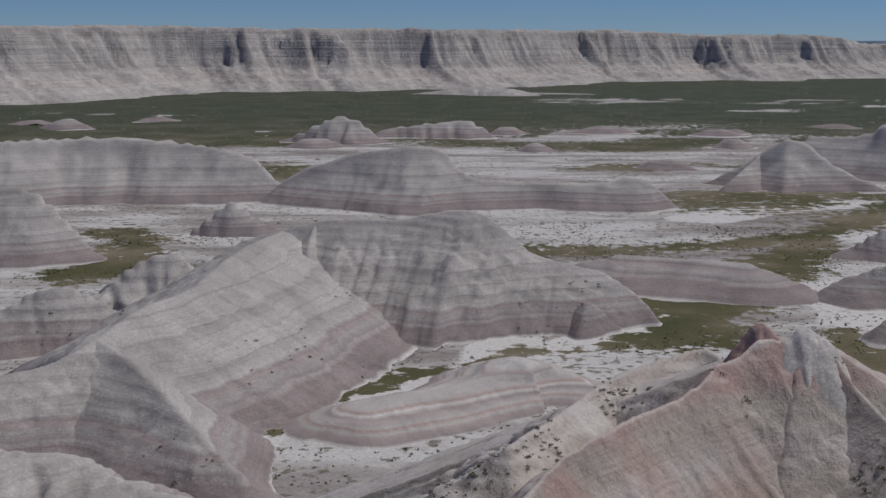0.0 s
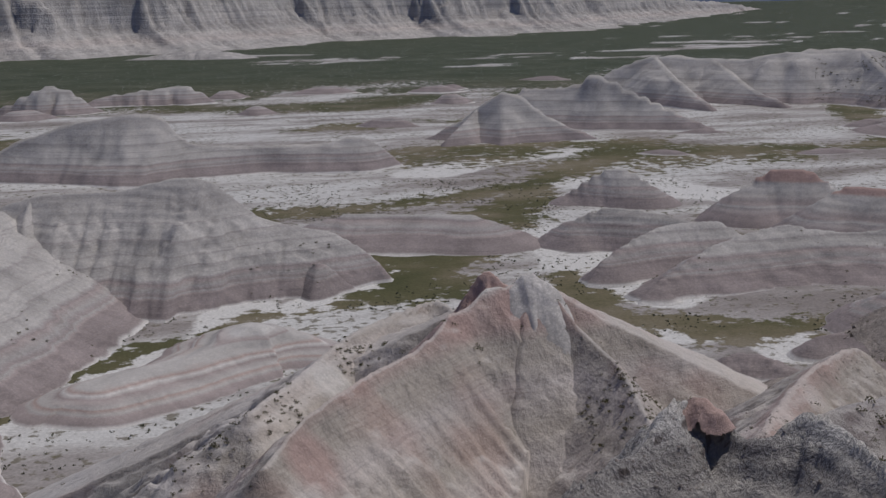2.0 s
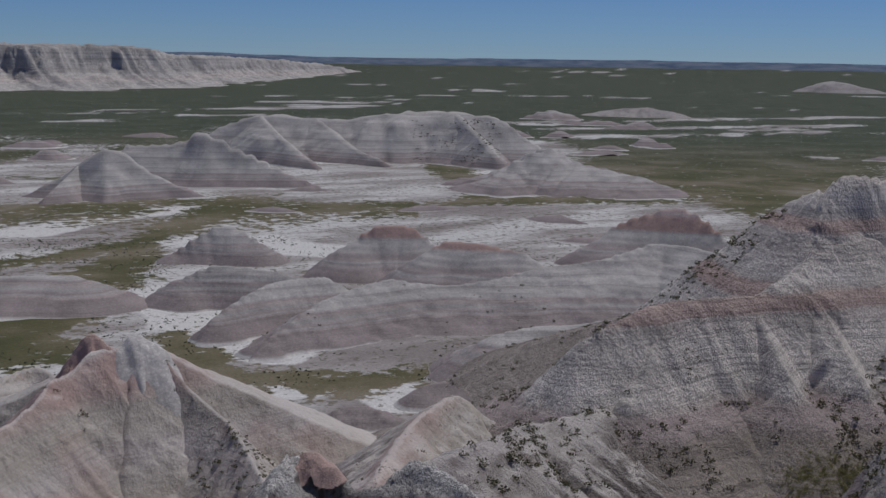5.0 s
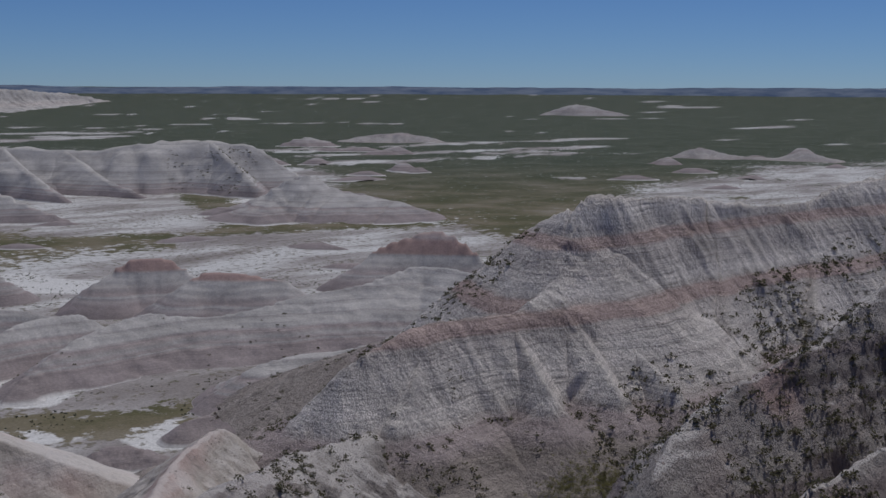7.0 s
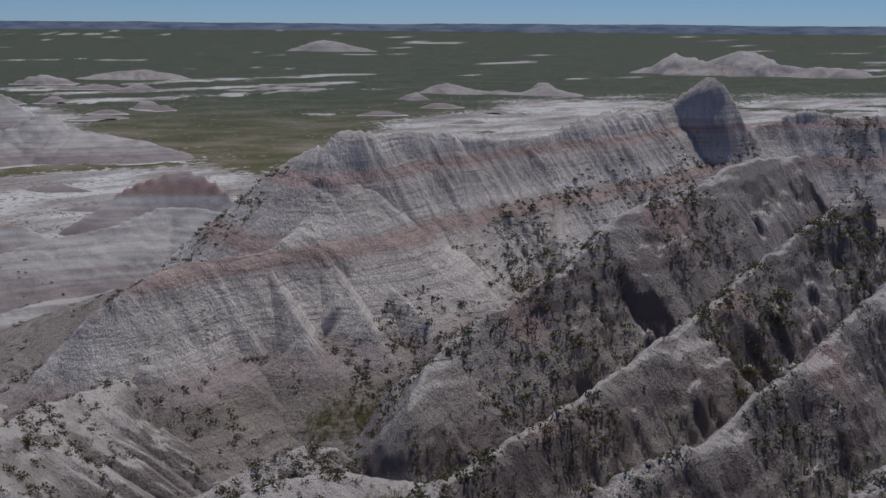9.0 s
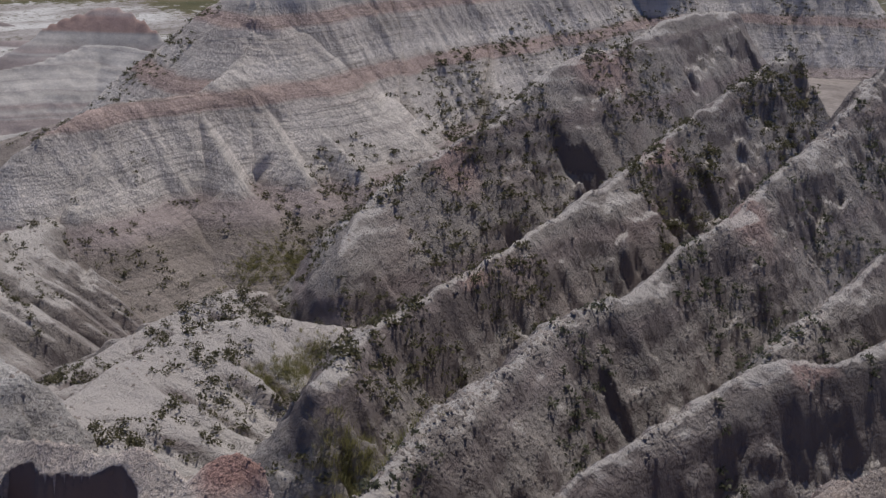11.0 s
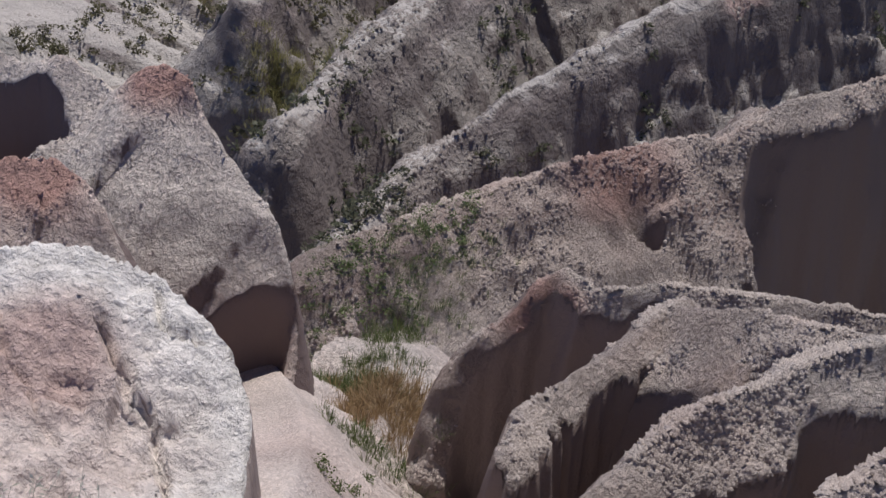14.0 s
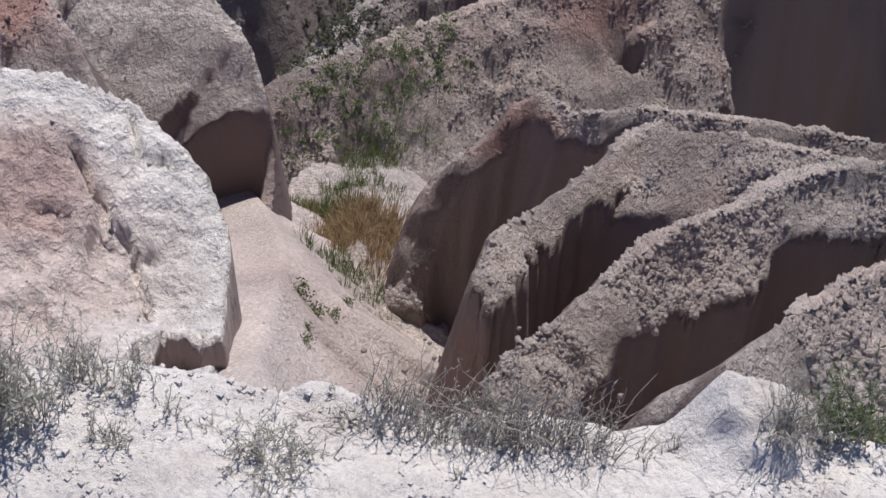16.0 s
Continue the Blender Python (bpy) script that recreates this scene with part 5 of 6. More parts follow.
# ---- plants ----
def leaf_material(name, dark, light, rough=0.75):
    mat = bpy.data.materials.new(name)
    nd, ln = nodes_of(mat)
    geo = nd.new("ShaderNodeNewGeometry")
    col = ramp(nd, ln, geo.outputs["Random Per Island"], [(0.0, dark), (1.0, light)])
    ln.new(col, nd["Principled BSDF"].inputs["Base Color"])
    nd["Principled BSDF"].inputs["Roughness"].default_value = rough
    nd["Principled BSDF"].inputs["Specular IOR Level"].default_value = 0.2
    glow = nd.new("ShaderNodeBsdfTranslucent")
    ln.new(col, glow.inputs["Color"])
    both = nd.new("ShaderNodeMixShader")
    both.inputs[0].default_value = 0.4
    ln.new(nd["Principled BSDF"].outputs[0], both.inputs[1])
    ln.new(glow.outputs[0], both.inputs[2])
    ln.new(both.outputs[0], nd["Material Output"].inputs["Surface"])
    return mat


mat_shrub = leaf_material("shrub_leaves", (0.085, 0.082, 0.048), (0.19, 0.175, 0.105))
mat_sage = leaf_material("sage_leaves", (0.07, 0.078, 0.048), (0.20, 0.20, 0.14))
mat_grass = leaf_material("green_grass", (0.075, 0.10, 0.035), (0.19, 0.215, 0.09))
mat_olive = leaf_material("olive_grass", (0.22, 0.21, 0.09), (0.36, 0.335, 0.17))
mat_straw = leaf_material("dry_grass", (0.26, 0.17, 0.09), (0.42, 0.30, 0.17))
mat_silver = leaf_material("silver_leaves", (0.40, 0.39, 0.32), (0.62, 0.60, 0.51))
mat_stem = leaf_material("dry_stems", (0.36, 0.32, 0.28), (0.60, 0.56, 0.51))
mat_seed = leaf_material("seed_heads", (0.30, 0.22, 0.19), (0.48, 0.40, 0.35))
mat_weed = leaf_material("weed_leaves", (0.10, 0.14, 0.06), (0.27, 0.31, 0.16))
rng = np.random.default_rng(7)


def clumps(points, sizes, per, flat=0.75, leaf=0.8):
    """Leafy clumps: small leaves set at random in low domes over the points."""
    n = len(points)
    p = np.repeat(points, per, 0)
    sz = np.repeat(sizes, per)
    d = rng.normal(size=(n * per, 3))
    d /= np.linalg.norm(d, axis=1)[:, None]
    d[:, 2] = np.abs(d[:, 2]) * flat
    lobe = np.repeat(rng.normal(size=(n, 3)) * [0.25, 0.25, 0.0], per, 0)
    c = p + (d * rng.uniform(0.25, 1.0, (n * per, 1)) + lobe * (rng.random((n * per, 1)) < 0.4)) * 0.5 * sz[:, None]
    a = rng.normal(size=(n * per, 3))
    a /= np.linalg.norm(a, axis=1)[:, None]
    b = np.cross(a, rng.normal(size=(n * per, 3)))
    b /= np.linalg.norm(b, axis=1)[:, None]
    la, lb = (leaf * sz * rng.uniform(0.09, 0.17, n * per))[:, None], (leaf * sz * rng.uniform(0.04, 0.09, n * per))[:, None]
    v = np.stack([c - a * la, c + b * lb, c + a * la, c - b * lb], 1).reshape(-1, 3)
    return v, np.arange(len(v)).reshape(-1, 4)


def blades(points, heights, per, spread_out, width=0.012, bend=0.5):
    """Tufts of bent blades rising from the points; width is a share of the height."""
    n = len(points) * per
    base = np.repeat(points, per, 0)
    h = np.repeat(heights, per) * rng.uniform(0.5, 1.1, n)
    ang = rng.uniform(0, 2 * np.pi, n)
    out = np.stack([np.cos(ang), np.sin(ang), 0 * ang], 1)
    side = np.stack([-np.sin(ang), np.cos(ang), 0 * ang], 1)
    root = base + out * (np.repeat(heights, per) * spread_out * rng.random(n) ** 0.6)[:, None]
    lean = rng.uniform(0.05, bend, n)
    w = np.maximum(h * width, 0.0008)[:, None] * side
    up = np.array([0, 0, 1.0])
    mid = root + out * (h * lean * 0.35)[:, None] + up * (h * 0.55)[:, None]
    tip = root + out * (h * lean)[:, None] + up * (h * np.sqrt(np.clip(1 - 0.5 * lean ** 2, 0.2, 1)))[:, None]
    v = np.stack([root - w, root + w, mid + w * 0.8, mid - w * 0.8, tip + w * 0.15, tip - w * 0.15], 1).reshape(-1, 3)
    k = np.arange(n)[:, None] * 6
    return v, np.concatenate([k + [0, 1, 2, 3], k + [3, 2, 4, 5]], 0)


def stuff(name, made, mat, label, category):
    v, q = made
    o = v.mean(0)
    o[2] = v[:, 2].min()
    ob = new(name, mesh_of(name, v - o, q, mat, False))
    ob.location = o
    return tagged(ob, label, category, kind="stuff")


def surface(keys, n, where):
    """Places on the landforms of those seeds that suit, at random."""
    pool = np.concatenate([v[((np.array([0, 0, EYE]) - v) * up).sum(1) > 0] for k, v, up in SLOPES if k in keys])
    pool = pool[where(pool[:, 0], pool[:, 1], pool[:, 2])]
    return pool[rng.integers(0, len(pool), n)]


def height_at(x, y):
    """The top surface at a place."""
    z = float(ground_z(x, y))
    for _, v in SURFACES:
        if len(v) and v[:, 0].min() < x < v[:, 0].max() and v[:, 1].min() < y < v[:, 1].max():
            d = (v[:, 0] - x) ** 2 + (v[:, 1] - y) ** 2
            m = d < (0.006 * math.hypot(x, y) + 0.03) ** 2 * 4
            if m.any():
                z = max(z, float(v[m, 2].mean()))
    return z


def azim(x, y):
    return np.degrees(np.arctan2(x, y))


def patchy(x, y, size, level, seed):
    return fbm(x / size, y / size, 3, seed) > level


# shrubs on the bluff, its apron and the spurs
p = surface((46,), 1300, lambda x, y, z: (azim(x, y) > 38) & (z < 29 + 0.7 * np.clip(azim(x, y) - 47, 0, 99)) & patchy(x, y, 6, 0.0, 3))
stuff("bluff_shrubs", clumps(p, rng.uniform(0.4, 1.4, len(p)), 23, leaf=0.92), mat_shrub, "dark green shrubs clinging to the bluff", "shrubs")
p = surface((46,), 2500, lambda x, y, z: (azim(x, y) > 50) & (z < 30 + 0.9 * (azim(x, y) - 50)) & patchy(x, y, 9, -0.2, 13))
stuff("bluff_shrubs", clumps(p, rng.uniform(0.5, 1.5, len(p)), 23, leaf=0.92), mat_shrub, "thick dark shrubs in the hollows of the bluff", "shrubs")
p = surface((61, 45, 62, 76), 1500, lambda x, y, z: (azim(x, y) > 35) & patchy(x, y, 7, -0.1, 4))
stuff("slope_shrubs", clumps(p, rng.uniform(0.3, 1.3, len(p)), 34, leaf=0.75), mat_shrub, "dark green shrubs dotted over the slope", "shrubs")
p = surface((47, 48), 2500, lambda x, y, z: patchy(x, y, 6, -0.15, 5) & (np.hypot(x, y) < 120))
stuff("spur_shrubs", clumps(p, rng.uniform(0.3, 1.2, len(p)), 23, leaf=0.92), mat_shrub, "dark shrubs on the flanks of the spurs", "shrubs")
p = surface((49, 50), 1500, lambda x, y, z: patchy(x, y, 3, 0.05, 6))
stuff("spur_shrubs", clumps(p, rng.uniform(0.2, 0.7, len(p)), 22, leaf=1.05), mat_sage, "grey-green shrubs on the flanks of the spurs", "shrubs")
p = surface((51,), 1700, lambda x, y, z: patchy(x, y, 2, -0.1, 7))
stuff("gully_weeds", clumps(p, rng.uniform(0.15, 0.45, len(p)), 22, leaf=1.05), mat_sage, "grey-green weeds in the gully", "weeds")
p = surface((52,), 300, lambda x, y, z: patchy(x, y, 1.0, 0.0, 8) & (azim(x, y) < 62) & (azim(x, y) > 50))
stuff("gully_weeds", clumps(p, rng.uniform(0.06, 0.22, len(p)), 14), mat_weed, "grey-green weeds on the clay flank", "weeds")
p = surface((52,), 150, lambda x, y, z: near_line(x, y, [(13.4, 6.7, 0), (12.0, 6.55, 0), (10.8, 6.75, 0), (9.8, 6.3, 0)])[0] < 0.3 + 0.25 * fbm(x * 2, y * 2, 2, 18))
stuff("gully_weeds", clumps(p, rng.uniform(0.08, 0.26, len(p)), 34, leaf=0.8), mat_weed, "green weeds in a band down the clay flank", "weeds")
p = surface((23, 24, 25, 26, 30), 260, lambda x, y, z: (z < 9) & patchy(x, y, 16, 0.25, 9))
stuff("butte_shrubs", clumps(p, rng.uniform(0.35, 1.0, len(p)), 20, leaf=1.3), mat_shrub, "dark shrubs on the foot of the buttes", "shrubs")
p = surface((41, 42, 43, 44), 260, lambda x, y, z: patchy(x, y, 6, 0.35, 10))
stuff("spur_shrubs", clumps(p, rng.uniform(0.3, 0.8, len(p)), 23, leaf=0.92), mat_shrub, "sparse dark shrubs on clay spurs", "shrubs")

p = surface((44, 45, 46, 61), 800, lambda x, y, z: (azim(x, y) > 33) & (azim(x, y) < 44) & patchy(x, y, 5, 0.0, 17))
stuff("slope_shrubs", clumps(p, rng.uniform(0.4, 1.2, len(p)), 34, leaf=0.75), mat_shrub, "dark shrubs in the gully beside the bluff", "shrubs")
p = surface((61,), 900, lambda x, y, z: (azim(x, y) > 40) & patchy(x, y, 9, -0.25, 44))
stuff("slope_shrubs", clumps(p, rng.uniform(0.35, 1.1, len(p)), 34, leaf=0.75), mat_shrub, "dark round shrubs dotted below the bluff", "shrubs")

p = surface((18,), 260, lambda x, y, z: (azim(x, y) > 30.5) & (azim(x, y) < 34.5) & (z < 24) & patchy(x, y, 14, 0.05, 19))
stuff("butte_shrubs", clumps(p, rng.uniform(1.0, 2.8, len(p)), 24), mat_shrub, "dark shrubs in the hollows of the far hills", "shrubs")

p = np.concatenate([surface((41, 42), 130, lambda x, y, z, a=a: np.hypot(x - a[0], y - a[1]) < a[2]) for a in ((5.5, 97.5, 5.0), (20, 113.8, 3.0), (39, 94, 4.5), (12, 103, 4.0))])
stuff("gully_shrubs", clumps(p, rng.uniform(0.25, 0.8, len(p)), 40, leaf=0.8), mat_shrub, "dark shrubs in the gullies of the peak", "shrubs")

p = surface((46,), 450, lambda x, y, z: (y > 98) & (x < 125) & (z > 28))
stuff("bluff_shrubs", clumps(p, rng.uniform(0.5, 1.3, len(p)), 23, leaf=0.92), mat_shrub, "dark shrubs on the shaded flank of the bluff", "shrubs")
p = surface((46,), 700, lambda x, y, z: (x > 116) & (x < 152) & (z < 37) & patchy(x, y, 8, -0.1, 29))
stuff("bluff_shrubs", clumps(p, rng.uniform(0.6, 1.6, len(p)), 23, leaf=0.92), mat_shrub, "dense dark shrubs filling the ravine below the tower", "shrubs")

# sagebrush on the flats
a, r = np.radians(rng.uniform(-20, 45, 60000)), np.sqrt(rng.uniform(165 ** 2, 420 ** 2, 60000))
x, y = r * np.sin(a), r * np.cos(a)
cov = grass_cover(x, y)
keep = (rng.random(len(x)) < np.where((cov > 0.04) & (cov < 0.97), 0.7, 0.4)) & (fbm(x / 14, y / 14, 3, 55) > 0.0)
x, y = x[keep][:6500], y[keep][:6500]
stuff("sagebrush", clumps(np.stack([x, y, ground_z(x, y)], 1), rng.uniform(0.3, 0.9, len(x)), 6, leaf=2.2), mat_sage, "sagebrush dotted over the white flats", "sagebrush")


def tuft_patch(name, centre, radius, n, h, mat, label, per=26):
    c = np.array(centre)
    q = c[:2] + rng.normal(size=(n, 2)) * radius * 0.5
    p = np.array([(u, v, height_at(u, v) - 0.02 * h) for u, v in q])
    return stuff(name, blades(p, rng.uniform(0.6, 1.2, n) * h, per, 0.5, 0.025, 0.9), mat, label, "grass")


def clods(name, keys, n, small, large, mat, label, patch=0.6, least=0.35):
    """Loose nodules of the popcorn crust, thick on the gentler faces and in patches."""
    v = np.concatenate([a for k, a, b in SLOPES if k in keys])
    up = np.concatenate([b for k, a, b in SLOPES if k in keys])
    seen = ((np.array([0, 0, EYE]) - v) * up).sum(1) > 0
    share = smooth(least, least + 0.4, up[:, 2]) * smooth(-0.35, 0.25, fbm(v[:, 0] / patch, v[:, 1] / patch, 3, 61)) * seen
    i = rng.choice(len(v), n, p=share / share.sum())
    c, up = v[i], up[i]
    size = small + (large - small) * rng.random(n) ** 3
    c = c + rng.normal(size=(n, 3)) * 0.22 * large
    c -= up * ((c - v[i]) * up).sum(1)[:, None]
    a = np.cross(up, rng.normal(size=(n, 3)))
    a /= np.linalg.norm(a, axis=1)[:, None]
    b = np.cross(up, a)
    ang = (np.arange(5) * 2 * np.pi / 5)[None] + rng.uniform(-0.4, 0.4, (n, 5))
    rad = size[:, None] * rng.uniform(0.3, 0.65, (n, 5))
    ring = c[:, None] + a[:, None] * (np.cos(ang) * rad)[:, :, None] + b[:, None] * (np.sin(ang) * rad)[:, :, None] - up[:, None] * (0.12 * size)[:, None, None]
    tip = c + up * (size * rng.uniform(0.18, 0.5, n))[:, None] + (a * rng.uniform(-0.25, 0.25, (n, 1)) + b * rng.uniform(-0.25, 0.25, (n, 1))) * size[:, None]
    verts = np.concatenate([ring, tip[:, None]], 1).reshape(-1, 3)
    k = np.arange(n)[:, None] * 6
    tris = np.concatenate([k + [j, (j + 1) % 5, 5] for j in range(5)], 0)
    o = verts.mean(0)
    o[2] = verts[:, 2].min()
    ob = new(name, mesh_of(name, verts - o, tris, mat, True))
    ob.location = o
    return tagged(ob, label, "clay crust", kind="stuff")


clods("clay_clods", (57, 58, 59, 60), 25000, 0.012, 0.06, clod_crust, "popcorn nodules of dry clay on the ridges", 0.4)
clods("clay_clods", (53, 54), 9000, 0.015, 0.045, clod_near, "popcorn nodules of pink clay on the domes", 0.5)
clods("clay_clods", (63, 64), 2600, 0.008, 0.03, clay_fan, "crumbs of pink clay on the fan", 0.4)
clods("clay_clods", (55,), 700, 0.012, 0.035, clay_white, "small nodules of white clay on the shoulder", 0.5)
clods("clay_clods", (52,), 13000, 0.03, 0.10, clod_crust, "popcorn nodules of dry clay on the spur", 1.2)
clods("clay_clods", (51,), 9000, 0.04, 0.16, clod_rim, "nodules of dry clay on the spur", 1.6)
clods("clay_clods", (49, 50), 9000, 0.08, 0.26, clod_rim, "nodules of dry clay on the spurs", 2.5)
clods("clay_clods", (43, 44, 45), 6000, 0.10, 0.34, clod_rim, "nodules of dry clay on the crag", 2.5)
clods("clay_clods", (47, 48, 62, 76), 5000, 0.12, 0.34, clod_rim, "nodules of dry clay on the far spurs", 4.0)

# small bushes at the edge of the fan
p = np.array([(a, b, height_at(a, b)) for a, b in [(4.903, 3.191), (4.911, 3.086), (5.096, 3.071), (5.444, 3.171), (4.331, 2.786), (4.549, 2.91)]])
stuff("fan_weeds", clumps(p, np.array([0.20, 0.16, 0.18, 0.16, 0.13, 0.10]), 150, leaf=0.5), mat_grass, "small green bushes at the edge of the fan", "weeds")

# grass in the ravine
for g in [(79.9, 70.5, 24.8), (81.5, 70.2, 25.0), (83.0, 69.9, 25.3), (84.6, 69.4, 25.6), (86.0, 68.9, 25.8)]:
    tuft_patch("grass_patch", g, 2.2, 150, 0.3, mat_olive, "olive green grass below a spur")
for g in [(52.0, 44.1, 30.5), (54.0, 43.7, 31.0), (56.7, 44.1, 30.8), (34.5, 25.6, 37.9), (35.3, 25.2, 38.5), (25.96, 18.71, 43.47)]:
    tuft_patch("grass_patch", g, 1.5, 110, 0.4, mat_olive, "olive green grass in the ravine")
for g in [(7.848, 4.989, 52.331), (7.878, 4.752, 52.36), (8.5, 4.877, 52.102), (6.501, 3.739, 52.877), (9.242, 5.19, 51.853)]:
    tuft_patch("grass_patch", g, 0.4, 60, 0.11, mat_grass, "bright green grass in the ravine bed")
for g in [(11.479, 6.312, 50.237), (11.869, 6.221, 50.42), (12.345, 6.168, 50.544), (13.12, 6.174, 50.591), (12.222, 6.621, 50.507), (11.689, 6.551, 50.466), (10.6, 6.434, 50.261)]:
    tuft_patch("grass_patch", g, 0.6, 22, 0.12, mat_weed, "grey-green weeds along the clay flank")
for g in [(7.594, 4.446, 52.43), (7.674, 4.307, 52.377), (7.306, 4.145, 52.518), (7.968, 4.395, 52.338)]:
    tuft_patch("grass_patch", g, 0.4, 60, 0.15, mat_straw, "dry orange grass in the ravine bed")


def tubes(lines, radii, sides=3):
    """Thin stems: a tube along each line of an array (stems, points, 3)."""
    n, k, _ = lines.shape
    ang = np.arange(sides) * 2 * np.pi / sides
    ring = np.stack([np.cos(ang), np.sin(ang), 0 * ang], 1)
    taper = np.linspace(1, 0.45, k)
    v = lines[:, :, None, :] + ring[None, None] * (radii[:, None] * taper[None])[:, :, None, None]
    idx = np.arange(n * k * sides).reshape(n, k, sides)
    a, b = idx[:, :-1], idx[:, 1:]
    q = np.stack([a, np.roll(a, -1, 2), np.roll(b, -1, 2), b], -1).reshape(-1, 4)
    return v.reshape(-1, 3), q


def stem_lines(roots, heights, lean, wave=0.08, k=6):
    n = len(roots)
    ang = rng.uniform(0, 2 * np.pi, n)
    t = np.linspace(0, 1, k)
    out = np.stack([np.cos(ang), np.sin(ang)], 1)
    ln = lean * rng.uniform(0.2, 1.0, n)
    p = np.zeros((n, k, 3))
    p[:, :, :2] = roots[:, None, :2] + out[:, None] * (heights[:, None] * ln[:, None] * t ** 1.6)[:, :, None] + rng.normal(size=(n, k, 2)) * (heights[:, None] * wave * t)[:, :, None]
    p[:, :, 2] = roots[:, None, 2] + heights[:, None] * t * np.sqrt(np.clip(1 - 0.45 * ln ** 2, 0.15, 1))[:, None]
    return p


BOX = np.array([(-1, -1, -1), (1, -1, -1), (1, 1, -1), (-1, 1, -1), (-1, -1, 1), (1, -1, 1), (1, 1, 1), (-1, 1, 1)], float)
BOX_FACES = np.array([(0, 3, 2, 1), (4, 5, 6, 7), (0, 1, 5, 4), (1, 2, 6, 5), (2, 3, 7, 6), (3, 0, 4, 7)])


def nubs(points, sizes, squat=0.6):
    """Small uneven lumps at the points."""
    n = len(points)
    v = points[:, None] + (BOX * [0.6, 0.6, squat])[None] * sizes[:, None, None] * rng.uniform(0.6, 1.1, (n, 8, 1))
    return v.reshape(-1, 3), (np.arange(n)[:, None, None] * 8 + BOX_FACES[None]).reshape(-1, 4)


def piece(name, made, mat, parent):
    v, q = made
    ob = new(name, mesh_of(name, v - np.array(parent.location), q, mat, False))
    ob.parent = parent
    return ob


def bush(name, label, spots, spread_out, height, stems, leaves, leaf, lean, stem_mat, leaf_mat, heads=0, thick=0.0011):
    """A low plant of thin stems with narrow leaves and, where heads is given, taller stalks with seed heads."""
    c = np.mean(np.array(spots), 0)
    root = new(name)
    root.location = (c[0], c[1], float(rim_z(np.array([c[0]]), np.array([c[1]]))[0]))

    def roots(n):
        q = np.array(spots)[rng.integers(0, len(spots), n)][:, :2] + rng.normal(size=(n, 2)) * spread_out
        return np.column_stack([q, rim_z(q[:, 0], q[:, 1]) - 0.004])

    leaves, leaf = int(1.7 * leaves), 0.62 * leaf
    lines = stem_lines(roots(stems), height * rng.uniform(0.4, 1.0, stems), lean)
    tagged(piece("twig_tangle", tubes(lines, np.full(stems, thick)), stem_mat, root), kind="stuff")
    if leaves:
        i, u = rng.integers(0, stems, leaves), rng.uniform(0.15, 1.0, leaves) * 4.99
        k = u.astype(int)
        f = (u - k)[:, None]
        at_stem = lines[i, k] * (1 - f) + lines[i, k + 1] * f
        d = rng.normal(size=(leaves, 3)) + [0, 0, 0.8]
        d /= np.linalg.norm(d, axis=1)[:, None]
        w = np.cross(d, rng.normal(size=(leaves, 3)))
        w /= np.linalg.norm(w, axis=1)[:, None]
        la = (leaf * rng.uniform(0.6, 1.3, leaves))[:, None]
        v = np.stack([at_stem, at_stem + d * la * 0.5 + w * la * 0.12, at_stem + d * la, at_stem + d * la * 0.5 - w * la * 0.12], 1).reshape(-1, 3)
        tagged(piece("foliage", (v, np.arange(len(v)).reshape(-1, 4)), leaf_mat, root), kind="stuff")
    if heads:
        tall = stem_lines(roots(heads), height * rng.uniform(0.95, 1.45, heads), lean * 0.5, 0.02)
        for one in tall:
            piece("stalk", tubes(one[None], np.full(1, thick)), stem_mat, root)
        for tip in tall[:, -1]:
            piece("seed_head", nubs(tip[None], rng.uniform(0.004, 0.0075, 1)), mat_seed, root)
    return tagged(root, label, "plant", "plants on the rim")


bush("dry_bush", "dry grey bush with seed heads at the rim", [(1.234, 0.62, 58.39), (1.261, 0.559, 58.39), (1.289, 0.498, 58.39), (1.316, 0.447, 58.39)], 0.028, 0.125, 230, 900, 0.016, 0.9, mat_stem, mat_silver, heads=13)
bush("dry_bush", "dry grey bush with thin straight stalks", [(1.327, 0.41, 58.39), (1.343, 0.354, 58.39), (1.365, 0.312, 58.39)], 0.026, 0.13, 170, 500, 0.014, 0.9, mat_stem, mat_stem, heads=9)
bush("silver_bush", "silvery leafy bush on white mud", [(0.816, 1.153, 58.39), (0.846, 1.11, 58.39), (0.882, 1.098, 58.39)], 0.035, 0.20, 130, 1500, 0.022, 0.6, mat_stem, mat_silver)
bush("silver_bush", "small silvery bush at the ledge edge", [(1.002, 1.075, 58.39), (1.019, 1.006, 58.39)], 0.018, 0.125, 50, 500, 0.018, 0.5, mat_stem, mat_silver)
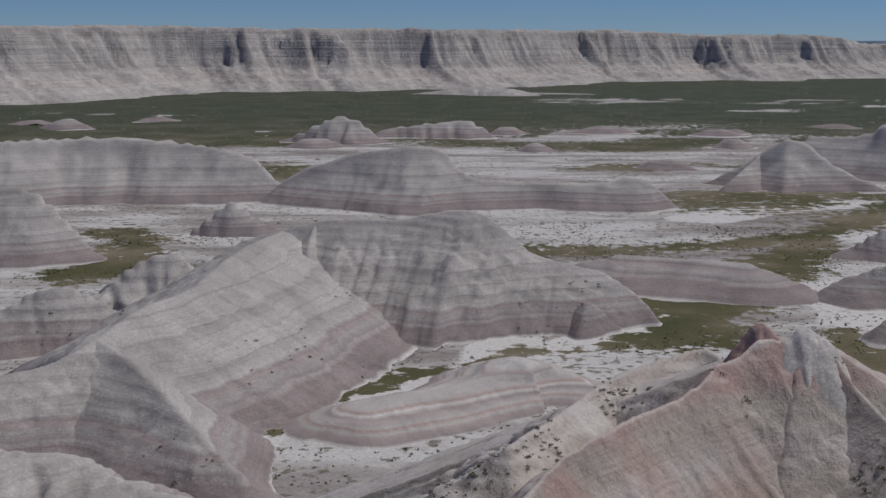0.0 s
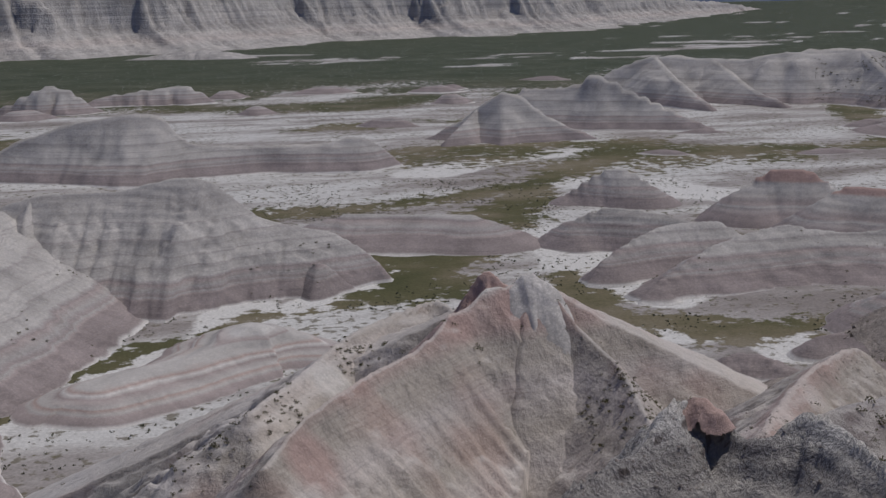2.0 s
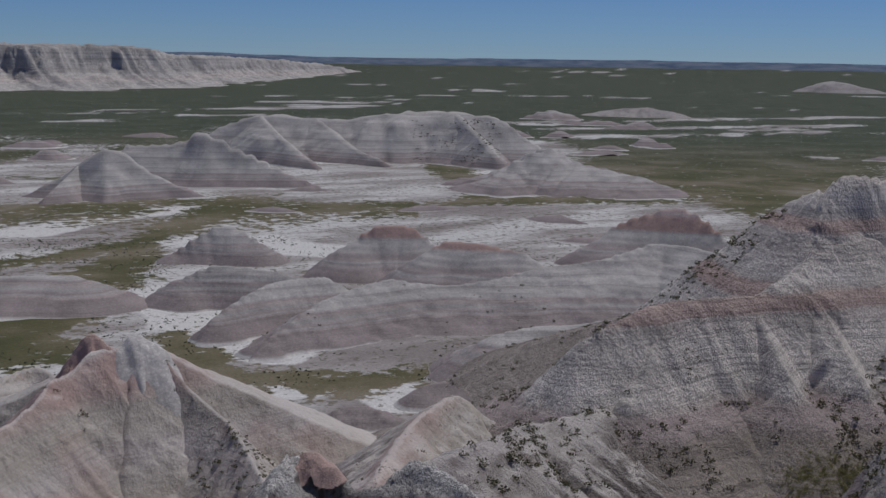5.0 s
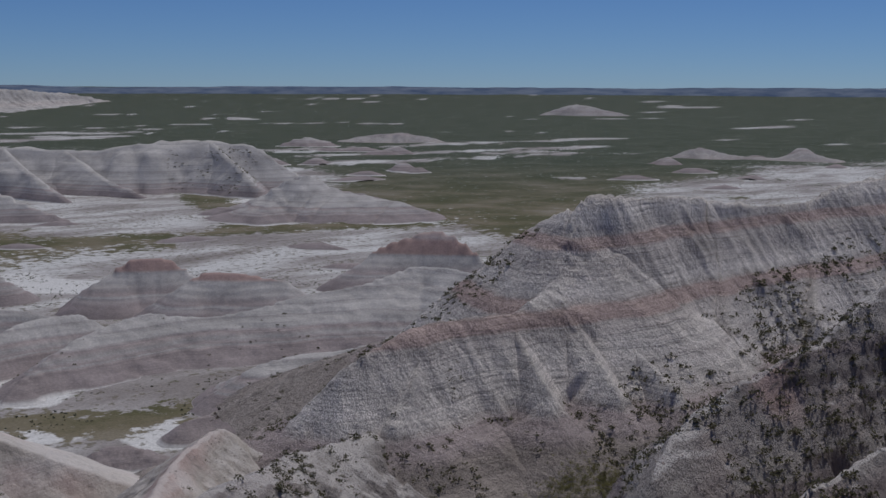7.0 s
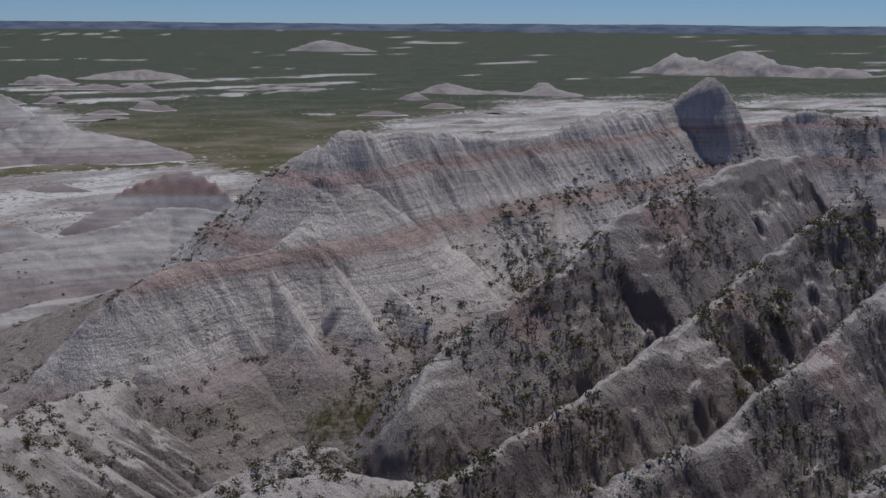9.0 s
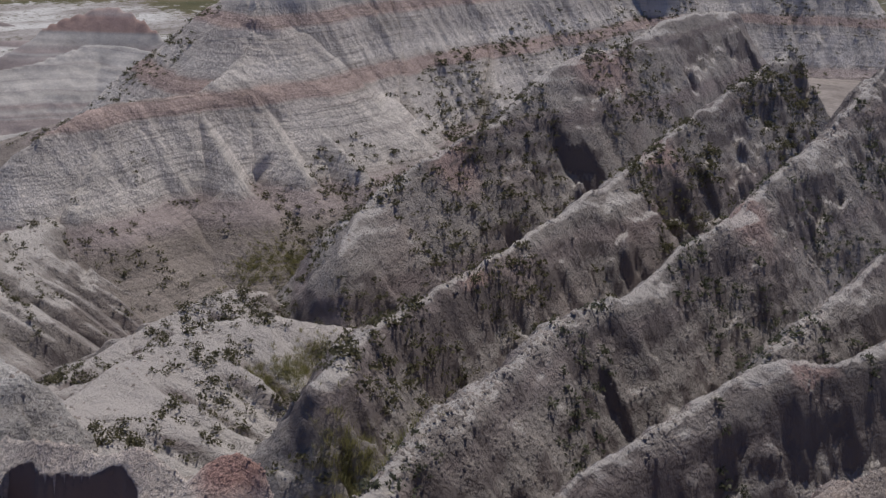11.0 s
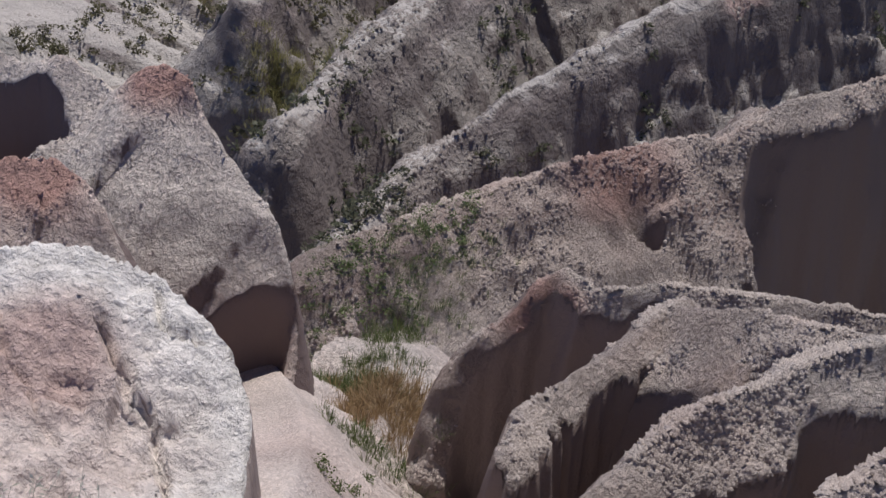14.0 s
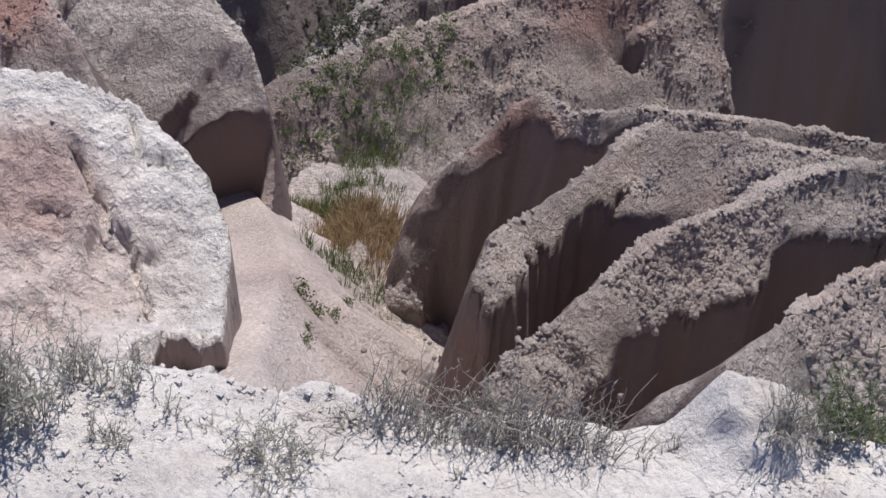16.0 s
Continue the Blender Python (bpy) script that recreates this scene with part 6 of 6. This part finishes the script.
bush("weed", "sprawling grey-green weed on white mud", [(1.006, 0.755, 58.39), (1.013, 0.705, 58.39), (1.061, 0.695, 58.39), (1.082, 0.766, 58.39)], 0.022, 0.075, 90, 900, 0.014, 1.2, mat_stem, mat_silver)
bush("weed", "small grey weed with open twigs", [(0.899, 0.972, 58.39), (0.919, 0.932, 58.39)], 0.012, 0.055, 30, 220, 0.012, 1.2, mat_stem, mat_silver)
bush("weed", "single spindly grey weed", [(1.017, 0.912, 58.39)], 0.006, 0.075, 7, 80, 0.012, 0.5, mat_stem, mat_silver)
bush("weed", "tiny dark twig in the mud", [(1.169, 0.455, 58.39)], 0.004, 0.06, 6, 40, 0.009, 0.4, mat_stem, mat_stem)
bush("weed", "tiny dry weed in the mud", [(1.397, 0.222, 58.39), (1.431, 0.184, 58.39)], 0.012, 0.045, 22, 120, 0.010, 1.0, mat_stem, mat_stem)
bush("green_weed", "tall green weed growing beside the ledge", [(1.637, -0.042, 58.39), (1.706, -0.073, 58.39), (1.742, -0.103, 58.39)], 0.030, 0.20, 80, 1300, 0.024, 0.6, mat_stem, mat_weed)
bush("dry_weed", "dry brownish weed with thin twigs", [(1.554, 0.014, 58.39), (1.596, -0.003, 58.39), (1.513, 0.031, 58.39)], 0.022, 0.12, 90, 600, 0.015, 0.9, mat_stem, mat_silver)
bush("twig", "dead curved twigs lying on mud", [(1.154, 0.714, 58.39), (1.18, 0.687, 58.39), (1.176, 0.661, 58.39)], 0.02, 0.035, 40, 0, 0.01, 2.2, mat_stem, mat_stem, thick=0.0018)
bush("twig", "dead curved twig lying on mud", [(1.024, 0.881, 58.39), (1.031, 0.84, 58.39)], 0.012, 0.03, 10, 60, 0.010, 2.4, mat_stem, mat_silver, thick=0.0014)

# crumbs of dry mud
a, r = np.radians(rng.uniform(25, 95, 4600)), rng.uniform(1.0, 1.75, 4600)
x, y = r * np.sin(a), r * np.cos(a)
keep = fbm(x * 3, y * 3, 2, 95) > -0.15
x, y = x[keep], y[keep]
stuff("mud_crumbs", nubs(np.stack([x, y, rim_z(x, y) + 0.001], 1), 0.002 + 0.008 * rng.random(len(x)) ** 3, 0.35), mat_rim, "crumbs of dry white mud", "crumbs")
